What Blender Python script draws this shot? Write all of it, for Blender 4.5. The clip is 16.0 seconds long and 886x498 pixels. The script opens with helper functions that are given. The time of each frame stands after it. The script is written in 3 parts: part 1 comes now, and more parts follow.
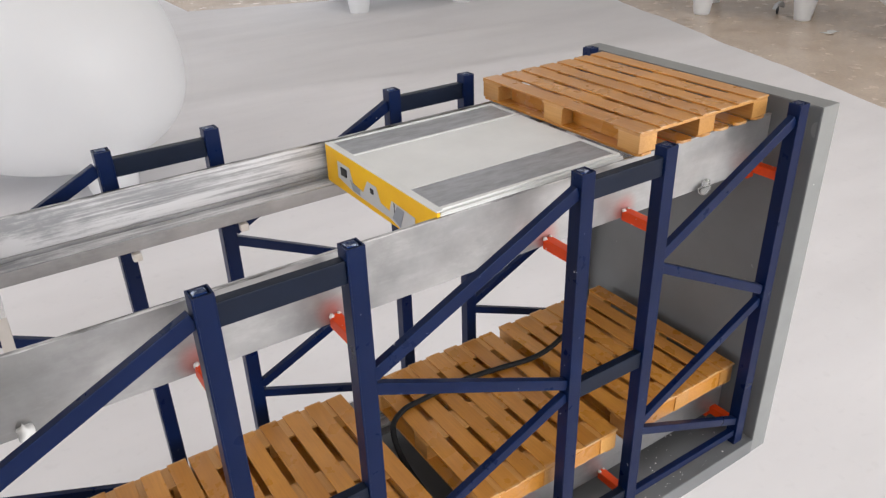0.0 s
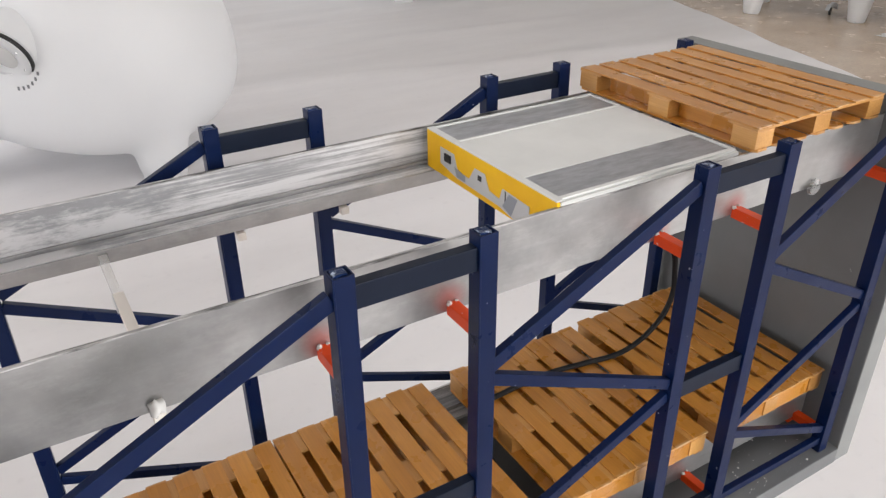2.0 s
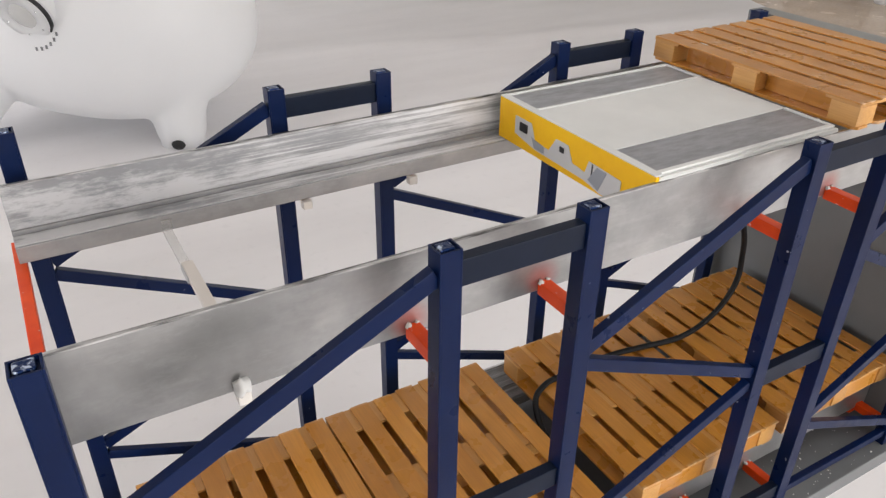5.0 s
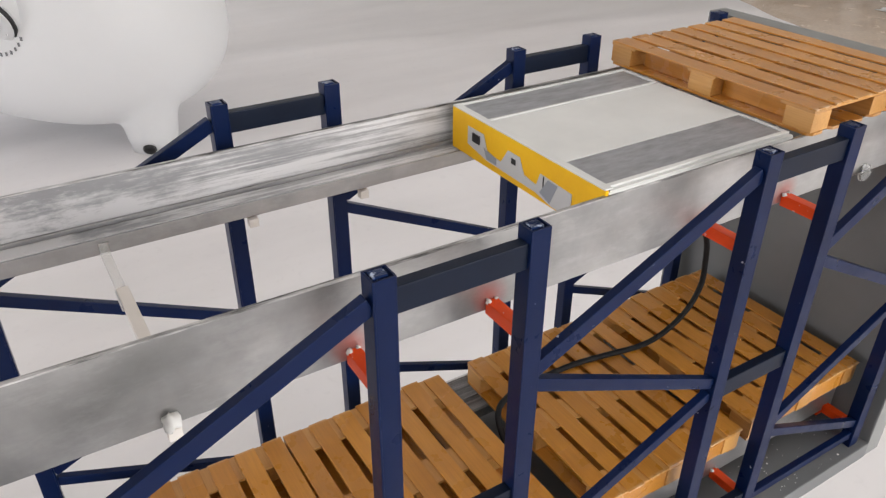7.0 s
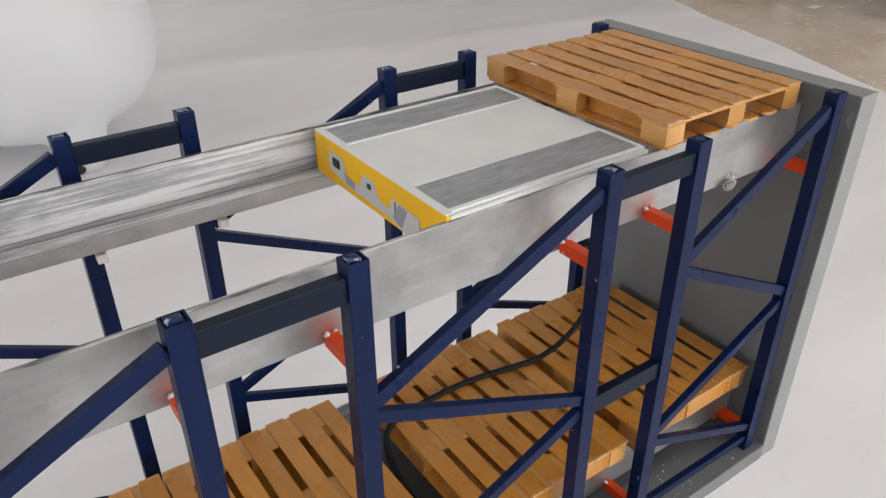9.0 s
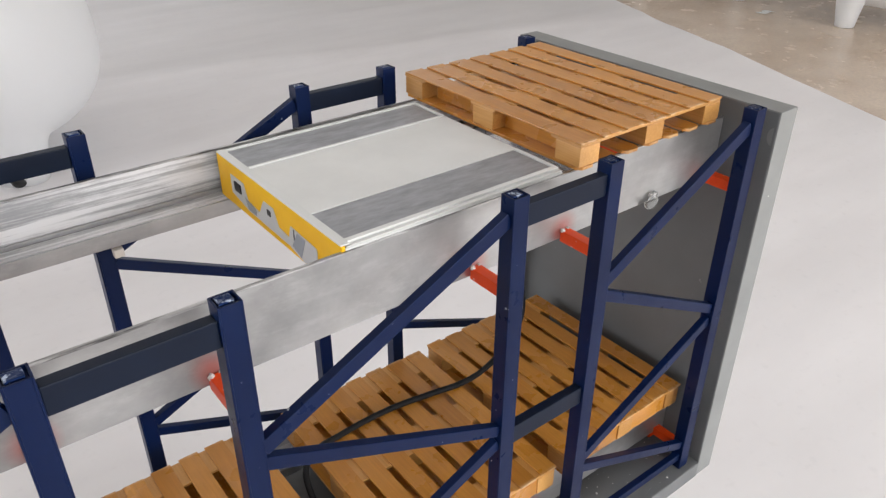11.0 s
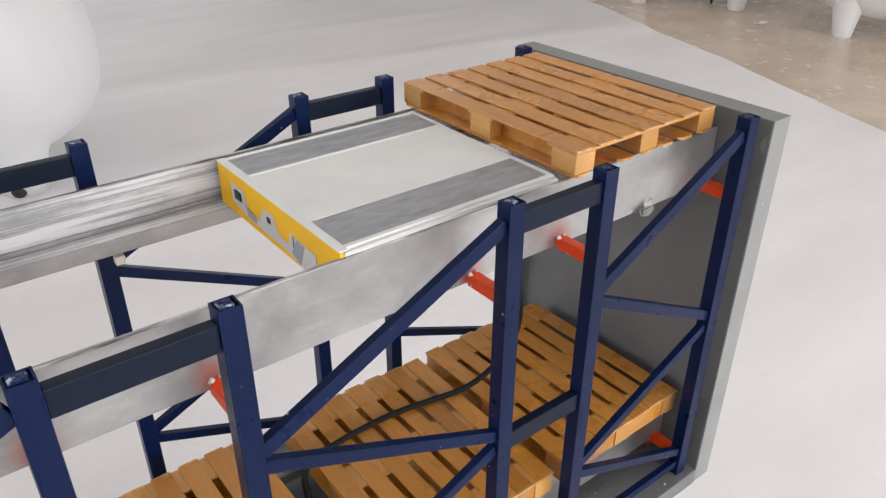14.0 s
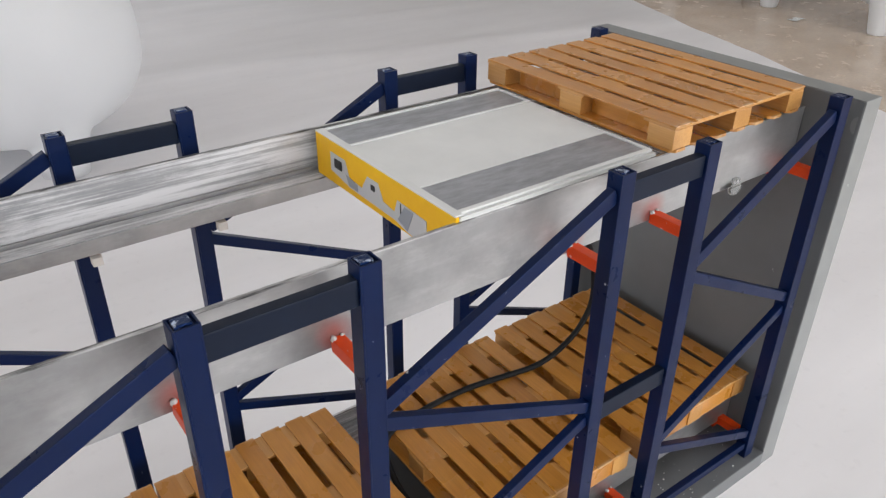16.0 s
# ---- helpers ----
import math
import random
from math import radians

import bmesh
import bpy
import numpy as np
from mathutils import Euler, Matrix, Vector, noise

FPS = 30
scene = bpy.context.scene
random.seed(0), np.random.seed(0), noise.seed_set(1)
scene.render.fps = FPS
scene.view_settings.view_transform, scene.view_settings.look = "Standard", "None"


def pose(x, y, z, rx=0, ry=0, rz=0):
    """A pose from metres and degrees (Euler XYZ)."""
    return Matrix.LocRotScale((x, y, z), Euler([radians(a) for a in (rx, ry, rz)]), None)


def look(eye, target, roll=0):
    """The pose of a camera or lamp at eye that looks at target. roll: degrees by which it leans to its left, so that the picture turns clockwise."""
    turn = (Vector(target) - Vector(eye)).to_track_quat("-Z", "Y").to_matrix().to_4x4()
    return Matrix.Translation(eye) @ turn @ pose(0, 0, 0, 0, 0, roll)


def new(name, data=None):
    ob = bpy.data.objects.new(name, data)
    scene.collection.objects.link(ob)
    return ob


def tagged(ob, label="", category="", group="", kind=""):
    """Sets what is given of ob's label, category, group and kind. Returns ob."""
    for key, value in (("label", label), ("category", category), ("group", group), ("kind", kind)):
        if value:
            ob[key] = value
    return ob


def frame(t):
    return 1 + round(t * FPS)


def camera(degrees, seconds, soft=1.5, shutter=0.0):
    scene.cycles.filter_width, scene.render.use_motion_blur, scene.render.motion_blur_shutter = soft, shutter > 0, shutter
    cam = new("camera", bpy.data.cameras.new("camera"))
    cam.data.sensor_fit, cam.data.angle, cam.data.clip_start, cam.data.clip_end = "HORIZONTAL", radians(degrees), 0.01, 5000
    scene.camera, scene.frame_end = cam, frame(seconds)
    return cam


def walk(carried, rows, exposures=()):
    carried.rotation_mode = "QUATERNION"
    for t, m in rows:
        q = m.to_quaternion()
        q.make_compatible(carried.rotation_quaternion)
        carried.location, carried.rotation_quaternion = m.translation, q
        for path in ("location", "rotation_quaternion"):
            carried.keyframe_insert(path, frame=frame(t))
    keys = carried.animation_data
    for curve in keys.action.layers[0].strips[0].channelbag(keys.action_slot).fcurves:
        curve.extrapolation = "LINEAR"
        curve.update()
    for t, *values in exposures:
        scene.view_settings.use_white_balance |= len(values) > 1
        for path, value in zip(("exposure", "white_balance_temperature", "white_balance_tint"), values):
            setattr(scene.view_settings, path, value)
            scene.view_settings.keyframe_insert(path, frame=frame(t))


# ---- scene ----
import mathutils
import mathutils.bvhtree

# ---- camera and its path ----
cam = camera(60.64, 16.0, soft=1.35)
S, HB = 0.55, 0.690  # metres per rack unit, height of the rack's foot over the floor
PATH = [
    (0, -1.2312, -1.0512, 1.6926, 61.86, 1.60, -33.80),
    (0.5, -1.2695, -1.0386, 1.6898, 61.78, 1.06, -33.32),
    (1, -1.3026, -1.0125, 1.6902, 61.66, 0.89, -32.48),
    (1.5, -1.3313, -0.9823, 1.6817, 61.61, 0.74, -31.69),
    (2, -1.3694, -0.9352, 1.6737, 61.36, 0.57, -31.01),
    (2.5, -1.4310, -0.9123, 1.6774, 61.04, 0.31, -30.10),
    (3, -1.4565, -0.8805, 1.6635, 60.90, 0.31, -29.38),
    (3.5, -1.4503, -0.8612, 1.6556, 60.63, -0.01, -29.19),
    (4, -1.4534, -0.8268, 1.6308, 60.21, -0.49, -29.33),
    (4.2, -1.4616, -0.8041, 1.6254, 59.96, -0.73, -29.69),
    (6.3, -1.4616, -0.7745, 1.6282, 59.14, -0.47, -30.40),
    (6.5, -1.4343, -0.7701, 1.6232, 59.07, -0.46, -30.74),
    (7, -1.3767, -0.7771, 1.6427, 59.20, -0.27, -31.63),
    (7.5, -1.3226, -0.7982, 1.6476, 59.27, -0.31, -32.43),
    (8, -1.2744, -0.8249, 1.6512, 59.26, -0.20, -33.37),
    (8.5, -1.2248, -0.8422, 1.6591, 59.33, 0.19, -34.36),
    (9, -1.1767, -0.8594, 1.6678, 59.56, 0.27, -35.20),
    (9.5, -1.1166, -0.8649, 1.6501, 59.57, 0.29, -36.41),
    (10, -1.0776, -0.8577, 1.6621, 59.66, -0.16, -37.08),
    (10.2, -1.0669, -0.8594, 1.6677, 59.59, -0.17, -37.27),
    (12.3, -1.0141, -0.8736, 1.6756, 60.77, -0.22, -38.35),
    (12.5, -1.0186, -0.8764, 1.6762, 60.84, -0.11, -38.37),
    (13, -1.0089, -0.8701, 1.6742, 60.82, 0.04, -38.31),
    (13.5, -1.0219, -0.8694, 1.6726, 60.70, 0.03, -38.10),
    (14, -1.0431, -0.8813, 1.6763, 60.63, -0.15, -37.89),
    (14.5, -1.0691, -0.8693, 1.6726, 60.70, -0.12, -37.58),
    (15, -1.1266, -0.8385, 1.6620, 60.47, -0.52, -36.92),
    (15.5, -1.1589, -0.8274, 1.6578, 60.43, -0.70, -36.69),
    (16, -1.2011, -0.8155, 1.6418, 60.25, -0.51, -36.27),
]
walk(cam, [(t, pose(S * x, S * y, HB + S * z, rx, ry, rz)) for t, x, y, z, rx, ry, rz in PATH],
     exposures=[(0.0, -0.43, 6450, 11), (1.5, -0.43, 6500, 11), (4.0, -0.46, 6600, 11), (7.0, -0.48, 6600, 11), (9.0, -0.59, 6450, 10), (10.0, -0.55, 6450, 10),
                (12.5, -0.32, 6450, 11), (14.0, -0.39, 6450, 11), (15.0, -0.50, 6350, 10), (16.0, -0.55, 6300, 10)])

# ---- light: a closed unseen hall with window daylight and an added west fill ----
world = bpy.data.worlds.new("world")
scene.world = world
world.use_nodes = True
wn = world.node_tree.nodes
sky = wn.new("ShaderNodeTexSky")
sky.sky_type, sky.sun_disc, sky.sun_elevation, sky.sun_rotation = "NISHITA", False, radians(35), radians(200)
wn["Background"].inputs["Strength"].default_value = 0.12
world.node_tree.links.new(sky.outputs["Color"], wn["Background"].inputs["Color"])

HX0, HX1, HY0, HY1, HZ = -8.0, 11.0, -6.0, 12.0, 4.4


def window_lamp(name, m, sx, sy, watts, colour):
    data = bpy.data.lights.new(name, "AREA")
    data.shape, data.size, data.size_y, data.energy, data.color = "RECTANGLE", sx, sy, watts, colour
    ob = new(name, data)
    ob.matrix_world = m
    return ob


window_lamp("window_daylight_south", look((3.0, HY0 - 0.02, 2.3), (3.0, 4, 1.6)), 11.0, 2.9, 690, (1.0, 0.99, 0.98))
# Added fill to lift the tank and the left side; no known window there.
window_lamp("west_fill_light", look((HX0 - 0.02, 6.0, 2.3), (0, 5.0, 1.2)), 9.0, 2.9, 500, (1.0, 0.985, 0.985))
window_lamp("window_daylight_north", look((3, HY1 + 0.02, 2.3), (3, 0, 2.0)), 13.0, 2.9, 200, (1.0, 0.985, 0.97))

# ---- materials ----


def material(name, colour, rough=0.5, metal=0.0, **more):
    m = bpy.data.materials.new(name)
    m.use_nodes = True
    b = m.node_tree.nodes["Principled BSDF"]
    b.inputs["Base Color"].default_value = (*colour, 1)
    b.inputs["Roughness"].default_value = rough
    b.inputs["Metallic"].default_value = metal
    for key, value in more.items():
        b.inputs[key.replace("_", " ")].default_value = value
    return m


def node(m, kind, **values):
    n = m.node_tree.nodes.new(kind)
    for key, value in values.items():
        n.inputs[key.replace("_", " ")].default_value = value
    return n


def wire(m, a, b):
    m.node_tree.links.new(a, b)


def coords(m, scale=(1, 1, 1), world_space=False):
    """Texture coordinates in metres, stretched by scale, shifted by the object's own random number."""
    tree = m.node_tree
    mapping = tree.nodes.new("ShaderNodeMapping")
    mapping.inputs["Scale"].default_value = scale
    if world_space:
        src = tree.nodes.new("ShaderNodeNewGeometry").outputs["Position"]
        wire(m, src, mapping.inputs["Vector"])
    else:
        src = tree.nodes.new("ShaderNodeTexCoord").outputs["Object"]
        info = tree.nodes.new("ShaderNodeObjectInfo")
        mul = node(m, "ShaderNodeVectorMath")
        mul.operation = "MULTIPLY"
        mul.inputs[1].default_value = (37.0, 53.0, 71.0)
        wire(m, info.outputs["Random"], mul.inputs[0])
        wire(m, mul.outputs[0], mapping.inputs["Location"])
        wire(m, src, mapping.inputs["Vector"])
    return mapping.outputs["Vector"]


def noisy(m, vector, scale, detail=4.0, rough=0.55):
    n = node(m, "ShaderNodeTexNoise", Scale=scale, Detail=detail, Roughness=rough)
    wire(m, vector, n.inputs["Vector"])
    return n.outputs["Fac"]


def ramp(m, fac, stops):
    r = m.node_tree.nodes.new("ShaderNodeValToRGB")
    e = r.color_ramp.elements
    while len(e) < len(stops):
        e.new(0.5)
    for el, (pos, col) in zip(e, stops):
        el.position = pos
        el.color = (*col, 1) if len(col) == 3 else col
    wire(m, fac, r.inputs["Fac"])
    return r.outputs["Color"]


def mixed(m, fac, a, b, mode="MIX"):
    n = m.node_tree.nodes.new("ShaderNodeMix")
    n.data_type, n.blend_type = "RGBA", mode
    for sock, val in ((n.inputs[0], fac), (n.inputs[6], a), (n.inputs[7], b)):
        if isinstance(val, bpy.types.NodeSocket):
            wire(m, val, sock)
        elif isinstance(val, (int, float)):
            sock.default_value = val
        else:
            sock.default_value = (*val, 1)
    return n.outputs[2]


def bump(m, height, strength=0.2, distance=0.002):
    n = node(m, "ShaderNodeBump", Strength=strength, Distance=distance)
    wire(m, height, n.inputs["Height"])
    wire(m, n.outputs["Normal"], bsdf(m).inputs["Normal"])


def bsdf(m):
    return m.node_tree.nodes["Principled BSDF"]


def grey(v):
    return (v, v, v)


# blue powder-coated steel
BLUE = material("blue_paint", (0.03, 0.045, 0.17), 0.32, 0.0, Specular_IOR_Level=0.17)
v = coords(BLUE)
spots = noisy(BLUE, v, 55.0, 3.0)
c = ramp(BLUE, noisy(BLUE, v, 6.0), [(0.3, (0.0014, 0.0078, 0.042)), (0.7, (0.0025, 0.0115, 0.056))])
chips = ramp(BLUE, spots, [(0.745, grey(0)), (0.77, grey(1))])
wire(BLUE, mixed(BLUE, chips, c, (0.45, 0.47, 0.52)), bsdf(BLUE).inputs["Base Color"])
wire(BLUE, ramp(BLUE, noisy(BLUE, v, 18.0), [(0.3, grey(0.26)), (0.7, grey(0.42))]), bsdf(BLUE).inputs["Roughness"])
bump(BLUE, noisy(BLUE, v, 260.0, 2.0), 0.06, 0.0008)

TEAL = material("dark_blue_grey_paint", (0.03, 0.05, 0.085), 0.45, 0.0, Specular_IOR_Level=0.20)
v = coords(TEAL)
wire(TEAL, ramp(TEAL, noisy(TEAL, v, 9.0), [(0.3, (0.0026, 0.0066, 0.0190)), (0.7, (0.0048, 0.0105, 0.0270))]), bsdf(TEAL).inputs["Base Color"])
bump(TEAL, noisy(TEAL, v, 260.0, 2.0), 0.06, 0.0008)

# rolled aluminium with cloudy handling marks and a red tint where the arms are fixed
ALU = material("aluminium", (0.62, 0.62, 0.63), 0.36, 1.0)
v = coords(ALU, (1.84, 1.84, 1.84), True)
vs = coords(ALU, (2.7, 109, 109), True)
cloud = noisy(ALU, v, 5.0, 5.0, 0.6)
smear = noisy(ALU, coords(ALU, (4.8, 4.8, 12.8), True), 4.0, 6.0, 0.7)
c = ramp(ALU, cloud, [(0.3, grey(0.37)), (0.55, grey(0.50)), (0.75, grey(0.61))])
streak = ramp(ALU, noisy(ALU, vs, 2.0, 3.0), [(0.35, grey(0.97)), (0.65, grey(1.0))])
c = mixed(ALU, 1.0, c, streak, "MULTIPLY")
c = mixed(ALU, ramp(ALU, smear, [(0.50, grey(0)), (0.75, grey(0.35))]), c, grey(0.72))
# Left end darkened in the colour, in place of dimmer reflections there.
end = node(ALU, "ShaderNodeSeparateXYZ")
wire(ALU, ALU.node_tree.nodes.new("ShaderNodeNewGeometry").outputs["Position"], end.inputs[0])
# worn ramps this painted dimming along x
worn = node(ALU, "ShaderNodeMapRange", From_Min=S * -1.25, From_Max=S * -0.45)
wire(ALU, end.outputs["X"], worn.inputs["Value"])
end_dimming = ramp(ALU, mixed(ALU, 0.5, worn.outputs["Result"], cloud), [(0.22, grey(0.72)), (0.72, grey(1.0))])
c = mixed(ALU, 1.0, c, end_dimming, "MULTIPLY")
arm_tint = None
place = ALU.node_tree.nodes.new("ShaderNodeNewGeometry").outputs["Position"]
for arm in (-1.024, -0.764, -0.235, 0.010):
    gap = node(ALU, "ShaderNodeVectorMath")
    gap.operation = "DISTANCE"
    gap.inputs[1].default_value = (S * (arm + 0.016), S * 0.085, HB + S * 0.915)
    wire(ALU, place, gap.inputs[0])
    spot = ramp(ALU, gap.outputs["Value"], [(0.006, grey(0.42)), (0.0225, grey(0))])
    arm_tint = spot if arm_tint is None else mixed(ALU, 1.0, arm_tint, spot, "ADD")
wire(ALU, mixed(ALU, arm_tint, c, (0.62, 0.09, 0.05)), bsdf(ALU).inputs["Base Color"])
wire(ALU, ramp(ALU, cloud, [(0.3, grey(0.42)), (0.7, grey(0.56))]), bsdf(ALU).inputs["Roughness"])
bump(ALU, noisy(ALU, v, 160.0, 3.0), 0.12, 0.0006)

# aluminium running face: dull grey, with white rub marks drawn along the stretch where the shuttle runs
RUB = material("rubbed_aluminium", (0.6, 0.6, 0.6), 0.5, 0.4)
lines = noisy(RUB, coords(RUB, (0.8, 104, 104), True), 1.3, 5.0, 0.65)
fine = noisy(RUB, coords(RUB, (1.6, 380, 380), True), 1.2, 5.0, 0.7)
patch = noisy(RUB, coords(RUB, (2.1, 7.2, 7.2), True), 2.2, 8.0, 0.74)
streaks = noisy(RUB, coords(RUB, (5.0, 120, 120), True), 1.1, 6.0, 0.72)
comb = mixed(RUB, 0.40, mixed(RUB, 0.55, lines, fine), streaks)
split = node(RUB, "ShaderNodeSeparateXYZ")
wire(RUB, RUB.node_tree.nodes.new("ShaderNodeNewGeometry").outputs["Position"], split.inputs[0])
run = node(RUB, "ShaderNodeMapRange", From_Min=S * -1.32, From_Max=S * -0.95)
wire(RUB, split.outputs["X"], run.inputs["Value"])
drawn = mixed(RUB, run.outputs["Result"], mixed(RUB, 0.82, comb, patch), mixed(RUB, 0.22, comb, patch))
white = ramp(RUB, drawn, [(0.455, grey(0)), (0.525, grey(1.0))])
smudge = ramp(RUB, mixed(RUB, 0.45, lines, patch), [(0.30, grey(0.75)), (0.38, grey(0))])
tone = mixed(RUB, run.outputs["Result"], ramp(RUB, patch, [(0.3, (0.26, 0.265, 0.275)), (0.7, (0.36, 0.365, 0.375))]), ramp(RUB, patch, [(0.3, (0.34, 0.345, 0.355)), (0.7, (0.46, 0.465, 0.475))]))
c = mixed(RUB, white, tone, mixed(RUB, run.outputs["Result"], (0.53, 0.53, 0.54), (0.74, 0.74, 0.75)))
c = mixed(RUB, smudge, c, grey(0.22))
wire(RUB, c, bsdf(RUB).inputs["Base Color"])
wire(RUB, ramp(RUB, white, [(0, grey(0.55)), (1, grey(0.10))]), bsdf(RUB).inputs["Metallic"])
wire(RUB, ramp(RUB, white, [(0, grey(0.50)), (1, grey(0.75))]), bsdf(RUB).inputs["Roughness"])

# sanded aluminium with worn dark smears (rail top edges)
EDGE = material("worn_aluminium_edge", (0.4, 0.4, 0.4), 0.4, 1.0)
v = coords(EDGE, (5.6, 72, 72), True)
wire(EDGE, ramp(EDGE, noisy(EDGE, v, 3.0, 5.0, 0.65), [(0.36, grey(0.09)), (0.47, grey(0.36)), (0.62, grey(0.70))]), bsdf(EDGE).inputs["Base Color"])


def wood(name, dark, light, rough, worn=0.4):
    """Varnished softwood: long fine grain, a tone of its own for each board, faint handling marks."""
    m = material(name, light, rough, 0.0, Coat_Weight=0.55, Coat_Roughness=0.26)
    v = coords(m, (26, 1.3, 26))
    big = coords(m, (1, 1, 1))
    info = m.node_tree.nodes.new("ShaderNodeObjectInfo")
    grain = noisy(m, v, 7.0, 5.0, 0.55)
    c = ramp(m, grain, [(0.28, dark), (0.72, light)])
    tone = ramp(m, info.outputs["Random"], [(0.0, (0.76, 0.72, 0.66)), (0.5, (0.93, 0.92, 0.91)), (1.0, (1.10, 1.12, 1.16))])
    c = mixed(m, 1.0, c, tone, "MULTIPLY")
    stain = ramp(m, noisy(m, big, 5.0, 3.0), [(0.35, (0.88, 0.85, 0.80)), (0.65, grey(1.0))])
    c = mixed(m, 1.0, c, stain, "MULTIPLY")
    specks = ramp(m, noisy(m, big, 60.0, 1.0), [(0.84, grey(0)), (0.86, grey(0.5))])
    c = mixed(m, specks, c, (0.75, 0.62, 0.45))
    # board ends rubbed pale where the varnish has gone
    ends = node(m, "ShaderNodeSeparateXYZ")
    wire(m, m.node_tree.nodes.new("ShaderNodeTexCoord").outputs["Generated"], ends.inputs[0])
    off = node(m, "ShaderNodeMath")
    off.operation = "PINGPONG"
    off.inputs[1].default_value = 0.5
    wire(m, ends.outputs["Y"], off.inputs[0])
    rubbed = ramp(m, off.outputs[0], [(0.004, grey(worn)), (0.014, grey(0))])
    rubbed = mixed(m, 1.0, rubbed, ramp(m, noisy(m, big, 40.0, 2.0), [(0.36, grey(0)), (0.62, grey(1))]), "MULTIPLY")
    c = mixed(m, rubbed, c, (0.78, 0.62, 0.40))
    wire(m, c, bsdf(m).inputs["Base Color"])
    wire(m, ramp(m, noisy(m, big, 12.0, 3.0), [(0.3, grey(rough - 0.05)), (0.7, grey(rough + 0.1))]), bsdf(m).inputs["Roughness"])
    bump(m, grain, 0.03, 0.0004)
    return m


WOOD = wood("varnished_wood", (0.545, 0.230, 0.034), (0.660, 0.292, 0.044), 0.28)
WOOD_END = wood("end_grain_wood", (0.60, 0.295, 0.075), (0.72, 0.385, 0.118), 0.42, 0.0)
WOOD_SIDE = wood("varnished_side_wood", (0.545, 0.230, 0.034), (0.660, 0.292, 0.044), 0.28, 0.0)

GREY = material("grey_painted_board", (0.17, 0.175, 0.18), 0.45)
v = coords(GREY)
c = ramp(GREY, noisy(GREY, v, 4.0, 5.0), [(0.3, (0.142, 0.148, 0.154)), (0.7, (0.176, 0.183, 0.190))])
dust = ramp(GREY, noisy(GREY, v, 70.0, 2.0), [(0.77, grey(0)), (0.80, grey(0.8))])
wire(GREY, mixed(GREY, dust, c, grey(0.6)), bsdf(GREY).inputs["Base Color"])
bump(GREY, noisy(GREY, v, 120.0, 3.0), 0.1, 0.0008)

# paler copy of the board's grey: lit edges painted in, and the scuff
GREY_EDGE = material("grey_lit_edge_and_scuff", (0.3, 0.305, 0.3), 0.40)
v = coords(GREY_EDGE)
wire(GREY_EDGE, ramp(GREY_EDGE, noisy(GREY_EDGE, v, 9.0, 5.0), [(0.3, (0.215, 0.224, 0.222)), (0.7, (0.255, 0.265, 0.262))]), bsdf(GREY_EDGE).inputs["Base Color"])

ORANGE = material("orange_paint", (0.80, 0.075, 0.02), 0.42, 0.0, Specular_IOR_Level=0.3)
v = coords(ORANGE)
c = ramp(ORANGE, noisy(ORANGE, v, 20.0), [(0.3, (0.80, 0.060, 0.003)), (0.7, (0.92, 0.090, 0.006))])
chips = ramp(ORANGE, noisy(ORANGE, v, 75.0, 3.0), [(0.69, grey(0)), (0.72, grey(0.8))])
wire(ORANGE, mixed(ORANGE, chips, c, (0.80, 0.72, 0.68)), bsdf(ORANGE).inputs["Base Color"])

YELLOW = material("yellow_paint", (0.83, 0.42, 0.012), 0.5, 0.0, Specular_IOR_Level=0.3)
v = coords(YELLOW)
wire(YELLOW, ramp(YELLOW, noisy(YELLOW, v, 14.0), [(0.3, (0.88, 0.48, 0.004)), (0.7, (0.96, 0.56, 0.007))]), bsdf(YELLOW).inputs["Base Color"])

WHITE = material("white_coated_sheet", (0.70, 0.70, 0.67), 0.55, 0.0, Specular_IOR_Level=0.25)
v = coords(WHITE)
wire(WHITE, ramp(WHITE, noisy(WHITE, v, 8.0, 5.0), [(0.3, (0.675, 0.685, 0.675)), (0.7, (0.745, 0.755, 0.745))]), bsdf(WHITE).inputs["Base Color"])

STRIP = material("grey_zinc_strip", (0.30, 0.31, 0.32), 0.45, 0.6)
v = coords(STRIP, (5, 16, 16))
wire(STRIP, ramp(STRIP, noisy(STRIP, v, 3.0, 5.0, 0.65), [(0.3, (0.30, 0.31, 0.325)), (0.7, (0.47, 0.485, 0.52))]), bsdf(STRIP).inputs["Base Color"])

PLATE = material("pale_grey_plate", (0.58, 0.585, 0.60), 0.4, 0.1)
FOLD = material("blue_grey_plate", (0.30, 0.32, 0.37), 0.4, 0.1)
BLACK = material("black_plastic", (0.012, 0.012, 0.013), 0.4)
RUBBER = material("black_rubber_cable", (0.009, 0.009, 0.010), 0.6, 0.0, Specular_IOR_Level=0.2)
STEEL = material("polished_steel", (0.75, 0.75, 0.76), 0.15, 1.0)
ACRYLIC = material("clear_acrylic", (0.93, 0.93, 0.92), 0.14, 0.0, Transmission_Weight=0.80, IOR=1.40)
GLUE = material("white_glue", (0.80, 0.80, 0.79), 0.22, 0.0)
WHITE_CLIP = material("milky_plastic", (0.72, 0.68, 0.64), 0.35, 0.0)
LIP = material("black_gasket", (0.015, 0.015, 0.016), 0.5)
SIGHT = material("pale_sight_glass", (0.52, 0.52, 0.51), 0.25)
INK = material("grey_ink", (0.18, 0.18, 0.19), 0.5)

